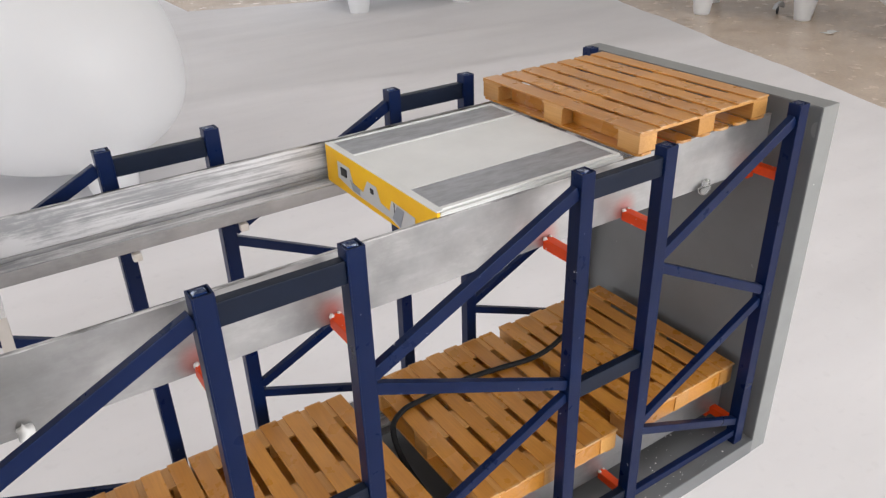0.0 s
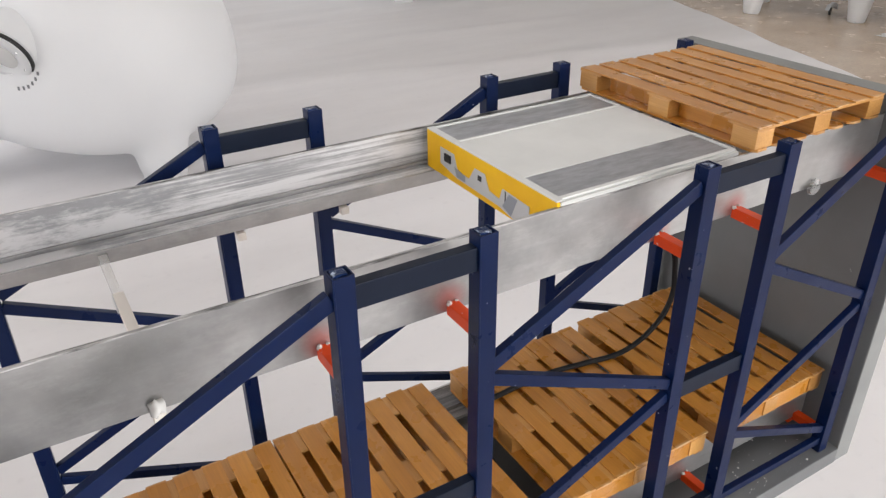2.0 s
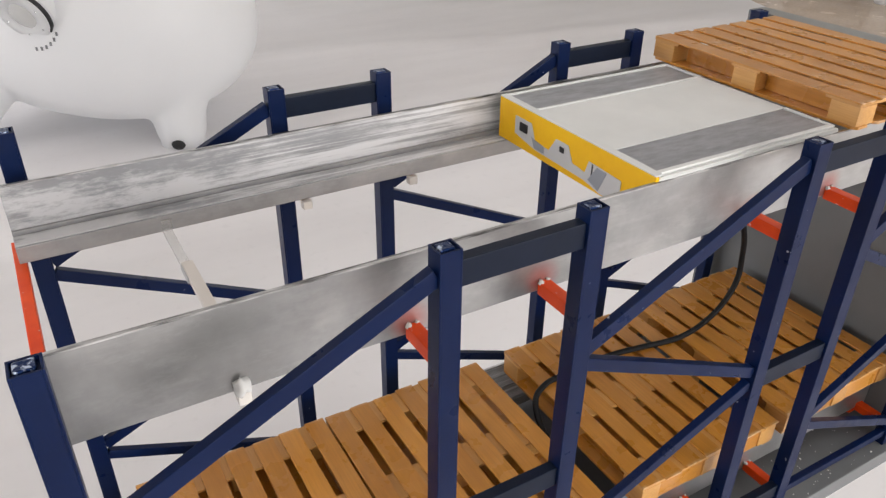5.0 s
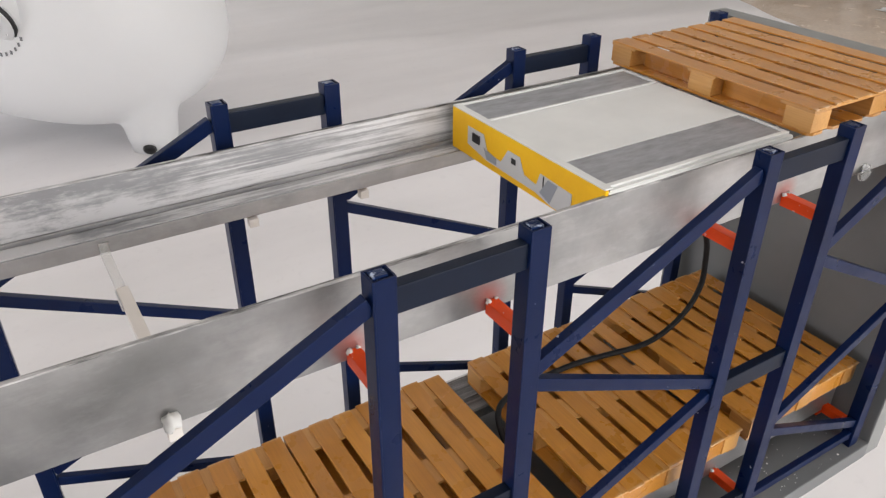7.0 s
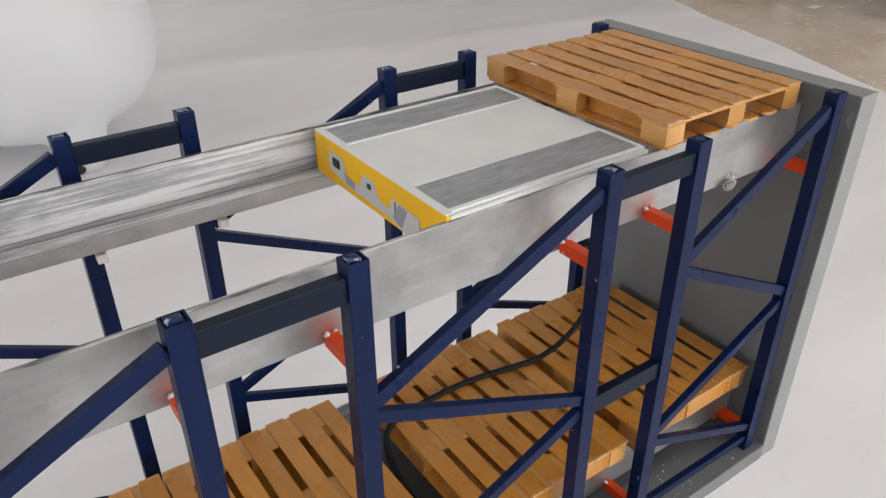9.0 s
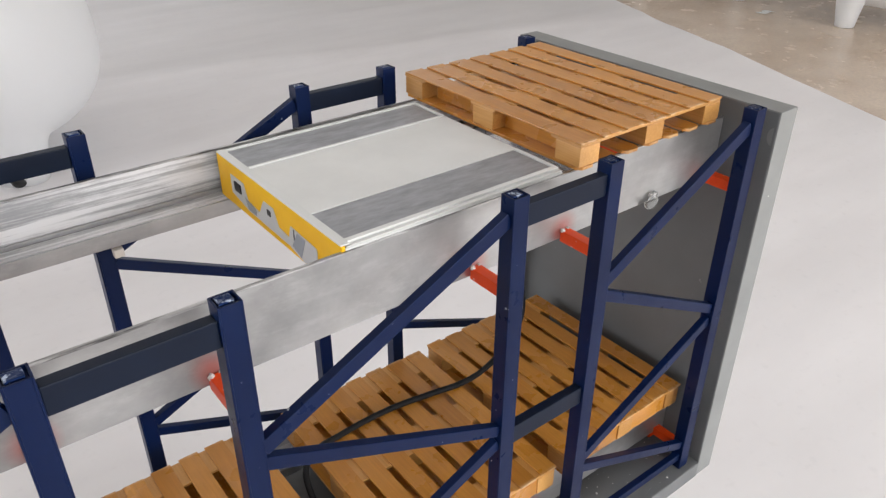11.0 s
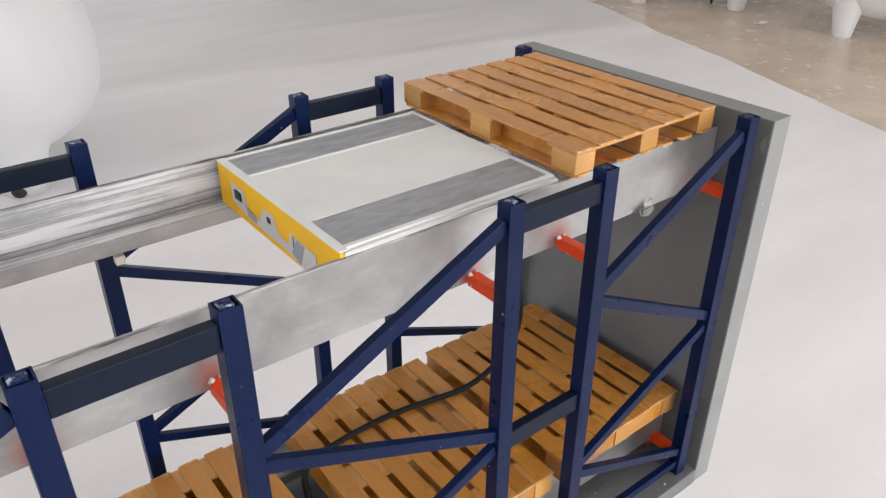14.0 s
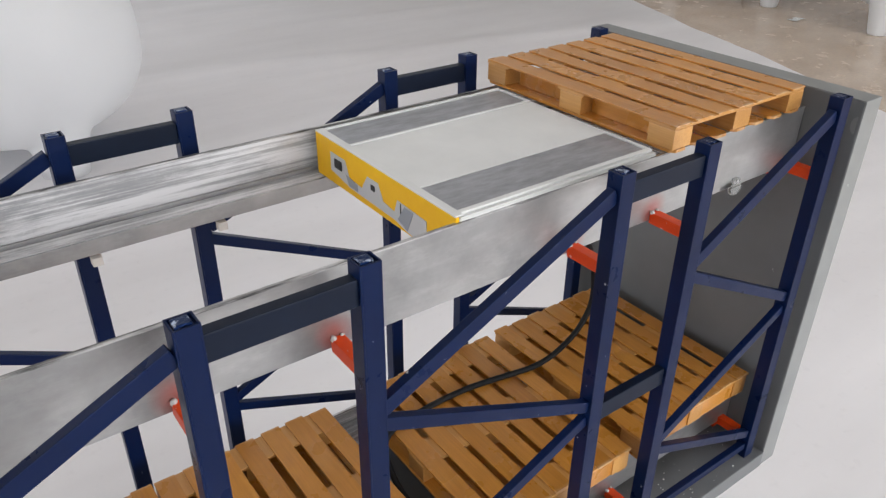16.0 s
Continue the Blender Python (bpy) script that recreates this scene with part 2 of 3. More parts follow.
TANK = material("white_polyethylene", (0.80, 0.80, 0.80), 0.42, 0.0, Subsurface_Weight=0.4, Subsurface_Radius=(1.0, 1.0, 1.0), Subsurface_Scale=0.1)
v = coords(TANK)
wire(TANK, ramp(TANK, noisy(TANK, v, 2.0, 4.0), [(0.3, (0.85, 0.855, 0.865)), (0.7, (0.88, 0.885, 0.895))]), bsdf(TANK).inputs["Base Color"])
bump(TANK, noisy(TANK, v, 3.0, 3.0), 0.1, 0.01)
glow = node(TANK, "ShaderNodeBsdfTranslucent", Color=(0.95, 0.955, 0.965, 1))
blend_skin = node(TANK, "ShaderNodeMixShader", Fac=0.34)
wire(TANK, bsdf(TANK).outputs[0], blend_skin.inputs[1])
wire(TANK, glow.outputs[0], blend_skin.inputs[2])
wire(TANK, blend_skin.outputs[0], TANK.node_tree.nodes["Material Output"].inputs["Surface"])

CLOTH = material("white_carpet", (0.72, 0.70, 0.69), 0.85)
v = coords(CLOTH, (1, 1, 1), True)
vw = coords(CLOTH, (0.5, 2.2, 1), True)
c = ramp(CLOTH, noisy(CLOTH, v, 0.9, 5.0), [(0.3, (0.775, 0.758, 0.766)), (0.7, (0.83, 0.818, 0.830))])
# stretched darker bands put the shade of folds into the colour
folds = ramp(CLOTH, noisy(CLOTH, vw, 1.1, 4.0), [(0.35, grey(0.94)), (0.6, grey(1.0))])
scuff = ramp(CLOTH, noisy(CLOTH, v, 22.0, 3.0), [(0.26, grey(0.96)), (0.4, grey(1.0))])
# beyond a wandering line the colour is painted a little duller, in place of shade
seat = node(CLOTH, "ShaderNodeVectorMath")
seat.operation = "DOT_PRODUCT"
seat.inputs[1].default_value = (0.19, 1.0, 0.0)
wire(CLOTH, CLOTH.node_tree.nodes.new("ShaderNodeNewGeometry").outputs["Position"], seat.inputs[0])
wander = node(CLOTH, "ShaderNodeMath")
wander.operation = "MULTIPLY_ADD"
wander.inputs[1].default_value = 0.35
wire(CLOTH, noisy(CLOTH, coords(CLOTH, (1.0, 0.3, 1), True), 1.0, 3.0), wander.inputs[0])
wire(CLOTH, seat.outputs["Value"], wander.inputs[2])
far_shade = node(CLOTH, "ShaderNodeMapRange", From_Min=5.02, From_Max=5.32)
wire(CLOTH, wander.outputs[0], far_shade.inputs["Value"])
c = mixed(CLOTH, 1.0, c, ramp(CLOTH, far_shade.outputs["Result"], [(0.0, grey(1.0)), (1.0, (0.89, 0.89, 0.885))]), "MULTIPLY")
wire(CLOTH, mixed(CLOTH, 1.0, mixed(CLOTH, 1.0, c, folds, "MULTIPLY"), scuff, "MULTIPLY"), bsdf(CLOTH).inputs["Base Color"])
bump(CLOTH, noisy(CLOTH, v, 400.0, 2.0), 0.25, 0.002)

FLOOR = material("brown_polished_floor", (0.33, 0.24, 0.17), 0.22)
v = coords(FLOOR, (1, 1, 1), True)
c = ramp(FLOOR, noisy(FLOOR, v, 2.2, 6.0, 0.65), [(0.3, (0.55, 0.435, 0.330)), (0.7, (0.70, 0.580, 0.465))])
fleck = ramp(FLOOR, noisy(FLOOR, v, 40.0, 3.0), [(0.3, grey(0.85)), (0.7, grey(1.05))])
wire(FLOOR, mixed(FLOOR, 1.0, c, fleck, "MULTIPLY"), bsdf(FLOOR).inputs["Base Color"])
wire(FLOOR, ramp(FLOOR, noisy(FLOOR, v, 6.0, 4.0), [(0.3, grey(0.16)), (0.7, grey(0.30))]), bsdf(FLOOR).inputs["Roughness"])

WALL = material("white_wall", (0.78, 0.77, 0.75), 0.8)
v = coords(WALL, (1, 1, 1), True)
wire(WALL, ramp(WALL, noisy(WALL, v, 1.5, 5.0), [(0.3, (0.74, 0.73, 0.71)), (0.7, (0.80, 0.79, 0.77))]), bsdf(WALL).inputs["Base Color"])
# Side walls are out of view and greyed to lower their bounce light.
WALL_LOW_BOUNCE = material("low_bounce_wall", (0.5, 0.5, 0.51), 0.8)
v = coords(WALL_LOW_BOUNCE, (1, 1, 1), True)
wire(WALL_LOW_BOUNCE, ramp(WALL_LOW_BOUNCE, noisy(WALL_LOW_BOUNCE, v, 1.2, 5.0), [(0.3, (0.50, 0.50, 0.51)), (0.7, (0.56, 0.56, 0.57))]), bsdf(WALL_LOW_BOUNCE).inputs["Base Color"])

# ---- mesh helpers ----


def add_box(bm, x0, x1, y0, y1, z0, z1, bevel=0.0, m=None):
    made = bmesh.ops.create_cube(bm, size=1.0)["verts"]
    mat = Matrix.Translation(((x0 + x1) / 2, (y0 + y1) / 2, (z0 + z1) / 2)) @ Matrix.Diagonal((x1 - x0, y1 - y0, z1 - z0, 1))
    bmesh.ops.transform(bm, matrix=mat, verts=made)
    if bevel:
        edges = {e for vert in made for e in vert.link_edges}
        made = list({vert for f in bmesh.ops.bevel(bm, geom=list(edges), offset=bevel, segments=2, profile=0.6, affect="EDGES")["faces"] for vert in f.verts} | {vert for vert in made if vert.is_valid})
    if m is not None:
        bmesh.ops.transform(bm, matrix=m, verts=made)
    return bm


def box(x0, x1, y0, y1, z0, z1, bevel=0.0):
    return add_box(bmesh.new(), x0, x1, y0, y1, z0, z1, bevel)


def prism(points, axis, a, b, bevel=0.0):
    """A solid with the outline points (two coordinates each), drawn along axis from a to b."""
    bm = bmesh.new()
    put = {"x": lambda p, s: (s, p[0], p[1]), "y": lambda p, s: (p[0], s, p[1]), "z": lambda p, s: (p[0], p[1], s)}[axis]
    lo = [bm.verts.new(put(p, a)) for p in points]
    hi = [bm.verts.new(put(p, b)) for p in points]
    n = len(points)
    bm.faces.new(lo)
    bm.faces.new(hi[::-1])
    for i in range(n):
        bm.faces.new((lo[i], hi[i], hi[(i + 1) % n], lo[(i + 1) % n]))
    bmesh.ops.recalc_face_normals(bm, faces=bm.faces)
    if bevel:
        bmesh.ops.bevel(bm, geom=bm.edges[:], offset=bevel, segments=2, profile=0.6, affect="EDGES")
    return bm


def lathe(profile, steps=32):
    """Rings of (radius, height) turned round z."""
    bm = bmesh.new()
    rings = []
    for r, z in profile:
        if r < 1e-6:
            rings.append([bm.verts.new((0, 0, z))])
        else:
            rings.append([bm.verts.new((r * math.cos(2 * math.pi * i / steps), r * math.sin(2 * math.pi * i / steps), z)) for i in range(steps)])
    for a, b in zip(rings, rings[1:]):
        for i in range(steps):
            j = (i + 1) % steps
            q = [a[i % len(a)], a[j % len(a)], b[j % len(b)], b[i % len(b)]]
            q = list(dict.fromkeys(q))
            if len(q) > 2:
                bm.faces.new(q)
    bmesh.ops.recalc_face_normals(bm, faces=bm.faces)
    return bm


def tube(points, radius, steps=10):
    """A round bar along a list of points."""
    bm = bmesh.new()
    pts = [Vector(p) for p in points]
    rings = []
    up = Vector((0.13, 0.31, 0.94))
    for i, p in enumerate(pts):
        way = (pts[min(i + 1, len(pts) - 1)] - pts[max(i - 1, 0)]).normalized()
        a = way.cross(up).normalized()
        b = way.cross(a)
        rings.append([bm.verts.new(p + radius * (a * math.cos(2 * math.pi * k / steps) + b * math.sin(2 * math.pi * k / steps))) for k in range(steps)])
    for r, s in zip(rings, rings[1:]):
        for k in range(steps):
            bm.faces.new((r[k], r[(k + 1) % steps], s[(k + 1) % steps], s[k]))
    bm.faces.new(rings[0])
    bm.faces.new(rings[-1][::-1])
    bmesh.ops.recalc_face_normals(bm, faces=bm.faces)
    return bm


def spline(points, steps=10):
    pts = [Vector(p) for p in points]
    out = []
    for i in range(len(pts) - 1):
        p0, p1, p2, p3 = pts[max(i - 1, 0)], pts[i], pts[i + 1], pts[min(i + 2, len(pts) - 1)]
        for k in range(steps):
            t = k / steps
            out.append(0.5 * ((2 * p1) + (p2 - p0) * t + (2 * p0 - 5 * p1 + 4 * p2 - p3) * t * t + (3 * p1 - p0 - 3 * p2 + p3) * t ** 3))
    return out + [pts[-1]]


def mesh_of(name, bm, mat, smooth=False):
    data = bpy.data.meshes.new(name)
    bm.normal_update()
    bm.to_mesh(data)
    bm.free()
    data.materials.append(mat)
    if smooth:
        data.shade_smooth()
    return data


def part(name, bm, mat, parent=None, label="", smooth=False):
    ob = new(name, bm if isinstance(bm, bpy.types.Mesh) else mesh_of(name, bm, mat, smooth))
    ob.parent = parent
    if label:
        tagged(ob, label)
    return ob


def thing(name, label, category, at=(0, 0, 0), group="", kind=""):
    ob = new(name)
    ob.empty_display_size = 0.05
    ob.location = at
    return tagged(ob, label, category, group, kind)


def model(name, label, category, at=(0, 0, 0), group=""):
    """A thing of the rack model, placed in rack units."""
    ob = thing(name, label, category, (S * at[0], S * at[1], HB + S * at[2]), group)
    ob.scale = (S, S, S)
    return ob


def structure(name, bm, mat, label, category, smooth=False):
    return tagged(part(name, bm, mat, None, "", smooth), label, category, kind="structure")


# ---- the hall ----
structure("floor", box(HX0, HX1, HY0, HY1, -0.25, -0.022), FLOOR, "polished brown hall floor with soft reflections", "floor")


def carpet_edge(y):
    return (5.05 + 0.37 * (y - 3.455) if y > 3.455 else 5.05 + 0.395 * (y - 3.455)) + 0.012 * math.sin(3.1 * y)


# low creases in the carpet: a place on each, its slope, height and half width
CREASES = [(1.05, 4.80, -0.19, 0.016, 0.10), (1.15, 6.33, 0.15, 0.014, 0.09), (0.6, 5.55, 0.05, 0.009, 0.08), (2.2, 5.75, -0.10, 0.008, 0.08), (1.6, 3.6, -0.12, 0.005, 0.10)]


def carpet_sheet():
    """A white floor covering with low folds, a wandering edge and a gap far off where the floor shows."""
    bm = bmesh.new()

    def patch(nx, ny, place):
        grid = []
        for j in range(ny + 1):
            row = []
            for i in range(nx + 1):
                x, y = place(i / nx, j / ny)
                fold = max(0.0, min(1.0, (7.5 - y) * 0.7)) * (0.012 * noise.noise((x * 0.45, y * 1.5, 3.0)) + 0.006 * noise.noise((x * 1.3 + 5, y * 2.6, 9.0)))
                for cx, cy, slope, high, wide in CREASES:
                    off = y - cy - slope * (x - cx) - 0.10 * noise.noise((x * 0.9, cy, 1.0))
                    along = math.exp(-((x - cx - 1.2) / 2.6) ** 2)
                    fold += high * along * math.exp(-(off / wide) ** 2)
                row.append(bm.verts.new((x, y, fold)))
            grid.append(row)
        for a, c in zip(grid, grid[1:]):
            for i in range(nx):
                bm.faces.new((a[i], a[i + 1], c[i + 1], c[i]))

    def blend(a, c, t):
        return a + (c - a) * t

    def main(u, v):
        y = blend(-4.5, 7.6, v)
        return blend(-6.0, carpet_edge(y), u), y

    def far_left(u, v):
        return blend(-6.0, 1.84, u), blend(7.6, 10.5, v)

    def far_gap(u, v):
        x = blend(1.84, 3.45, u)
        return x, blend(7.6, 9.16 - 0.33 * x, v)

    def far_right(u, v):
        y = blend(7.6, 10.5, v)
        return blend(3.45, carpet_edge(y), u), y
    patch(100, 240, main)
    patch(40, 16, far_left)
    patch(8, 6, far_gap)
    patch(30, 16, far_right)
    bmesh.ops.remove_doubles(bm, verts=bm.verts, dist=0.0005)
    rim = [e for e in bm.edges if e.is_boundary]
    for e in rim:
        e.smooth = False
    out = bmesh.ops.extrude_edge_only(bm, edges=rim)["geom"]
    for vert in out:
        if isinstance(vert, bmesh.types.BMVert):
            vert.co.z = -0.025
    bmesh.ops.recalc_face_normals(bm, faces=bm.faces)
    return bm


structure("carpet", carpet_sheet(), CLOTH, "white exhibition carpet with faint folds and scuffs", "carpet", smooth=True)
structure("ceiling", box(HX0 - 0.2, HX1 + 0.2, HY0 - 0.2, HY1 + 0.2, HZ, HZ + 0.2), WALL, "plain white ceiling", "ceiling")


def wall_with_window(name, along, at, outward, lo, hi, wlo, whi, z0=0.85, z1=3.75, t=0.2, mat=WALL):
    """A wall along x or y at the given place, with one long window opening through it."""
    bm = bmesh.new()
    a, b = (at, at + t) if outward > 0 else (at - t, at)

    def slab(p, q, za, zb):
        if along == "x":
            add_box(bm, p, q, a, b, za, zb)
        else:
            add_box(bm, a, b, p, q, za, zb)
    slab(lo, wlo, -0.2, HZ)
    slab(whi, hi, -0.2, HZ)
    slab(wlo, whi, -0.2, z0)
    slab(wlo, whi, z1, HZ)
    return structure(name, bm, mat, "plain pale unseen hall wall with a long window band", "wall")


wall_with_window("wall_south", "x", HY0, -1, HX0, HX1, -2.5, 8.5)
# Unseen wall; its opening is made for the added west fill.
wall_with_window("wall_west", "y", HX0, -1, HY0, HY1, 1.5, 10.5, mat=WALL_LOW_BOUNCE)
wall_with_window("wall_north", "x", HY1, 1, HX0, HX1, -3.5, 9.5)
structure("wall_east", box(HX1, HX1 + 0.2, HY0, HY1, -0.2, HZ), WALL_LOW_BOUNCE, "plain unseen hall wall, greyed to cut bounce light", "wall")


# ---- the shelving model ----
Z_BASE = 0.010
TOP = 1.103
PX, PY = 0.037, 0.034
COL = [-1.545, -1.024, -0.764, -0.235, 0.010, 0.487]  # near posts
COL_FAR = [-1.521, -1.009, -0.758, -0.246, 0.003, 0.497]  # far posts
XP = 0.557  # inner face of the end board

base = model("base_plate", "grey painted base board under the blue rack model", "base board")
part("board", box(-1.60, XP - 0.0005, -0.055, 0.805, -0.045, Z_BASE, 0.003), GREY, base)

plinth = thing("plinth", "plain white plinth under the rack's base board", "plinth")
part("box", box(-0.73, -0.03, 0.04, 0.375, -0.003, HB - S * 0.0455, 0.004), WALL, plinth)

panel = model("end_panel", "upright grey painted end board bolted to the rack", "end board")
part("board", box(XP, 0.626, -0.0500, 0.805, -0.045, 1.0855, 0.002), GREY, panel)
# thin bands put the brighter look of the lit edges into colour
part("edge_band", box(XP + 0.001, 0.6255, -0.0525, -0.0501, -0.044, 1.0878, 0.0008), GREY_EDGE, panel, "grey edge painted in its lit tone")
part("edge_band", box(XP + 0.001, 0.6255, -0.0499, 0.8045, 1.0857, 1.088, 0.0008), GREY_EDGE, panel, "grey edge painted in its lit tone")
scuff = part("scuff", prism([(-0.0435 + 0.013 * math.sin(math.pi * k / 10), 1.028 - 0.021 * math.cos(math.pi * k / 10)) for k in range(11)], "x", XP - 0.0006, XP + 0.001), GREY_EDGE, panel, "worn pale half-round scuff")
bead = [(XP - 0.002, 0.631 + 0.0012 * math.sin(7 * k), 0.934 + 0.0075 * k) for k in range(11)]
part("glue_bead", tube(spline(bead, 4), 0.0022, 8), GLUE, panel, "white bead of glue at the rail's end", True)
part("fleck", box(0.5845, 0.5875, -0.0532, -0.0524, 0.8715, 0.8750, 0.0003), GLUE, panel, "white paint fleck")
part("screw_head", lathe([(0, 0.006), (0.004, 0.0055), (0.006, 0.003), (0.0065, 0.0)], 12), ORANGE, panel, "small orange screw head", True).matrix_local = pose(XP, 0.470, 0.917, 0, -90, 0)
for y in (0.110, 0.376, 0.638):
    bolt = part("bolt", lathe([(0, 0.010), (0.004, 0.0095), (0.0075, 0.007), (0.009, 0.003), (0.009, 0.0)], 16), STEEL, panel, "domed bright steel bolt head", True)
    bolt.matrix_local = pose(XP, y, 1.069, 0, -90, 0)


def post_mesh():
    """A square tube, open at the top, with a plug set a little below the rim."""
    bm = bmesh.new()
    w = 0.0035
    h = TOP - Z_BASE
    add_box(bm, 0, w, -PY, 0, 0, h, 0.001)
    add_box(bm, PX - w, PX, -PY, 0, 0, h, 0.001)
    add_box(bm, w, PX - w, -PY, -PY + w, 0, h - 0.0005)
    add_box(bm, w, PX - w, -w, 0, 0, h - 0.0005)
    add_box(bm, w, PX - w, -PY + w, -w, h - 0.035, h - 0.007)
    return bm


POST = mesh_of("post", post_mesh(), BLUE)


# Glints in the post tops, painted as pale flecks on navy.
GLINT = material("painted_post_glint", (0.82, 0.85, 0.90), 0.3, 0.9)
v = coords(GLINT)
wire(GLINT, ramp(GLINT, noisy(GLINT, v, 90.0, 3.0), [(0.57, (0.008, 0.024, 0.095)), (0.65, (0.55, 0.63, 0.78))]), bsdf(GLINT).inputs["Base Color"])
bump(GLINT, noisy(GLINT, v, 120.0, 3.0), 0.6, 0.003)
# small plate added to carry the painted glints
CAP = mesh_of("cap", box(0.0055, PX - 0.0075, -PY + 0.008, -0.0050, 0, 0.008, 0.0025), GLINT)


def brace_bar(x0, z0, x1, z1, y0, y1, width):
    """A flat bar in the frame's plane between two places."""
    d = Vector((x1 - x0, 0, z1 - z0))
    bm = box(0, d.length, y0, y1, -width / 2, width / 2, 0.0018)
    bmesh.ops.transform(bm, matrix=Matrix.Translation((x0, 0, z0)) @ Matrix.Rotation(math.atan2(-(z1 - z0), x1 - x0), 4, "Y"), verts=bm.verts)
    return bm


ZIG = [(1, 1.062, 0, 0.822, 0.030), (0, 0.792, 1, 0.572, 0.026), (1, 0.537, 0, 0.318, 0.026), (0, 0.288, 1, 0.098, 0.024), (1, 0.052, 0, 0.056, 0.024)]


def upright_frame(xa, xb, yback, label):
    """Two posts joined by a zigzag of bars; yback is the posts' rear face."""
    ob = model("upright_frame", label, "upright frame", (xa, yback, Z_BASE), "upright frames of the rack")
    for dx in (0, xb - xa):
        post = part("post", POST, BLUE, ob)
        post.location = (dx, 0, 0)
        part("cap", CAP, GLINT, post, "painted glints inside the open post top").location = (0, 0, TOP - Z_BASE - 0.0075)
    inner = (PX - 0.001, xb - xa + 0.001)
    for s0, z0, s1, z1, width in ZIG:
        bar = brace_bar(inner[s0], z0 - Z_BASE, inner[s1], z1 - Z_BASE, -PY + 0.007, -0.009, width)
        part("brace", bar, BLUE, ob)
    return ob


for a, b in ((0, 1), (2, 3), (4, 5)):
    upright_frame(COL[a], COL[b], 0.0, "navy blue steel upright frame with zigzag braces")
    upright_frame(COL_FAR[a], COL_FAR[b], 0.75, "navy blue steel upright frame with zigzag braces")

for a, b in ((1, 2), (3, 4)):
    for yb, cols in ((0.0, COL), (0.75, COL_FAR)):
        for zc, h in ((1.058, 0.045), (0.540, 0.046), (0.075, 0.042)):
            ob = model("row_spacer", "dark blue-grey steel spacer bar between two posts", "spacer", (cols[a] + PX, yb - PY / 2, zc), "row spacers of the rack")
            part("bar", box(0.0, cols[b] - cols[a] - PX, -0.011, 0.011, -h / 2, h / 2, 0.002), TEAL, ob)

# guide rails: a tall web with a running flange and a turned-down lip
ZR = {"upper": 1.040, "lower": 0.203}
NEAR, FAR = 0.085, 0.638


def rail(level, side, pieces):
    top = ZR[level]
    s = 1 if side == "near" else -1
    y0 = NEAR if side == "near" else FAR
    ob = model("guide_rail", "long aluminium guide rail with rubbed running surface", "guide rail", (0, 0, top), "guide rails of the rack")
    for xa, xb in pieces:
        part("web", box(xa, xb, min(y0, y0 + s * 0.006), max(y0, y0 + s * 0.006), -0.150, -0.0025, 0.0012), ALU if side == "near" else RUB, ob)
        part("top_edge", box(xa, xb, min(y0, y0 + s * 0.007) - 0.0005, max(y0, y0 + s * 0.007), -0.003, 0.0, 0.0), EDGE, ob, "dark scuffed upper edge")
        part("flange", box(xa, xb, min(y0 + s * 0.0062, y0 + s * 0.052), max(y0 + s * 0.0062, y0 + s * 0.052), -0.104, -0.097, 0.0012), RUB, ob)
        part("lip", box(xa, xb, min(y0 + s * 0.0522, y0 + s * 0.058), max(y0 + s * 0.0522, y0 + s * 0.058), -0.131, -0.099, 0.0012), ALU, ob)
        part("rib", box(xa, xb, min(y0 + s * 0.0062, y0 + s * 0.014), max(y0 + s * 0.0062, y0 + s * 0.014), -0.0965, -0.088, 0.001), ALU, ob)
    return ob


for level in ("upper", "lower"):
    rail(level, "near", [(-1.532, XP - 0.002)])
    joined = rail(level, "far", [(-1.532, -0.0875), (-0.0870, XP - 0.002)])
    part("seam", box(-0.0884, -0.0860, FAR - 0.0066, FAR - 0.0058, -0.096, -0.004, 0.0), GLUE, joined, "white filled joint")

def blob(r, seed):
    """A small uneven lump."""
    bm = bmesh.new()
    bmesh.ops.create_icosphere(bm, subdivisions=2, radius=r)
    for vert in bm.verts:
        vert.co = vert.co * (1 + 0.8 * noise.noise(vert.co * 1.4 / r + Vector((seed, 0, 0))))
    return bm


# orange carriers
for level, top in (("upper", 0.888), ("lower", 0.051)):
    for x, hw in ((-1.533, 0.010), (0.520, 0.013)):
        ob = model("end_beam", "orange painted square steel beam under the rails", "cross beam", (x, 0, top), "orange cross beams")
        part("bar", box(-hw, hw, 0.0925, 0.7155, -0.026, 0.0, 0.002), ORANGE, ob)
    stub = model("support_arm", "short orange painted arm carrying a guide rail", "support arm", (0.520, 0, top + 0.022), "orange support arms")
    part("bar", box(-0.013, 0.013, 0.0005, 0.0845, -0.026, 0.0, 0.002), ORANGE, stub)
    for i in (1, 2, 3, 4):
        for y0, y1, lift, cols in ((0.0005, 0.0845, 0.022, COL), (0.690, 0.7155, 0.0, COL_FAR)):
            ob = model("support_arm", "short orange painted arm carrying a guide rail", "support arm", (cols[i] + PX / 2, 0, top + lift), "orange support arms")
            part("bar", box(-0.012, 0.012, y0, y1, -0.026, 0.0, 0.002), ORANGE, ob)
            if lift:
                part("glue", blob(0.0052, cols[i]), GLUE, ob, "white crumbs of glue", True).location = (-0.0085, y1 - 0.005, 0.0)
                part("glue", blob(0.0034, cols[i] + 3), GLUE, ob, "white crumbs of glue", True).location = (0.0075, y1 - 0.003, 0.0005)

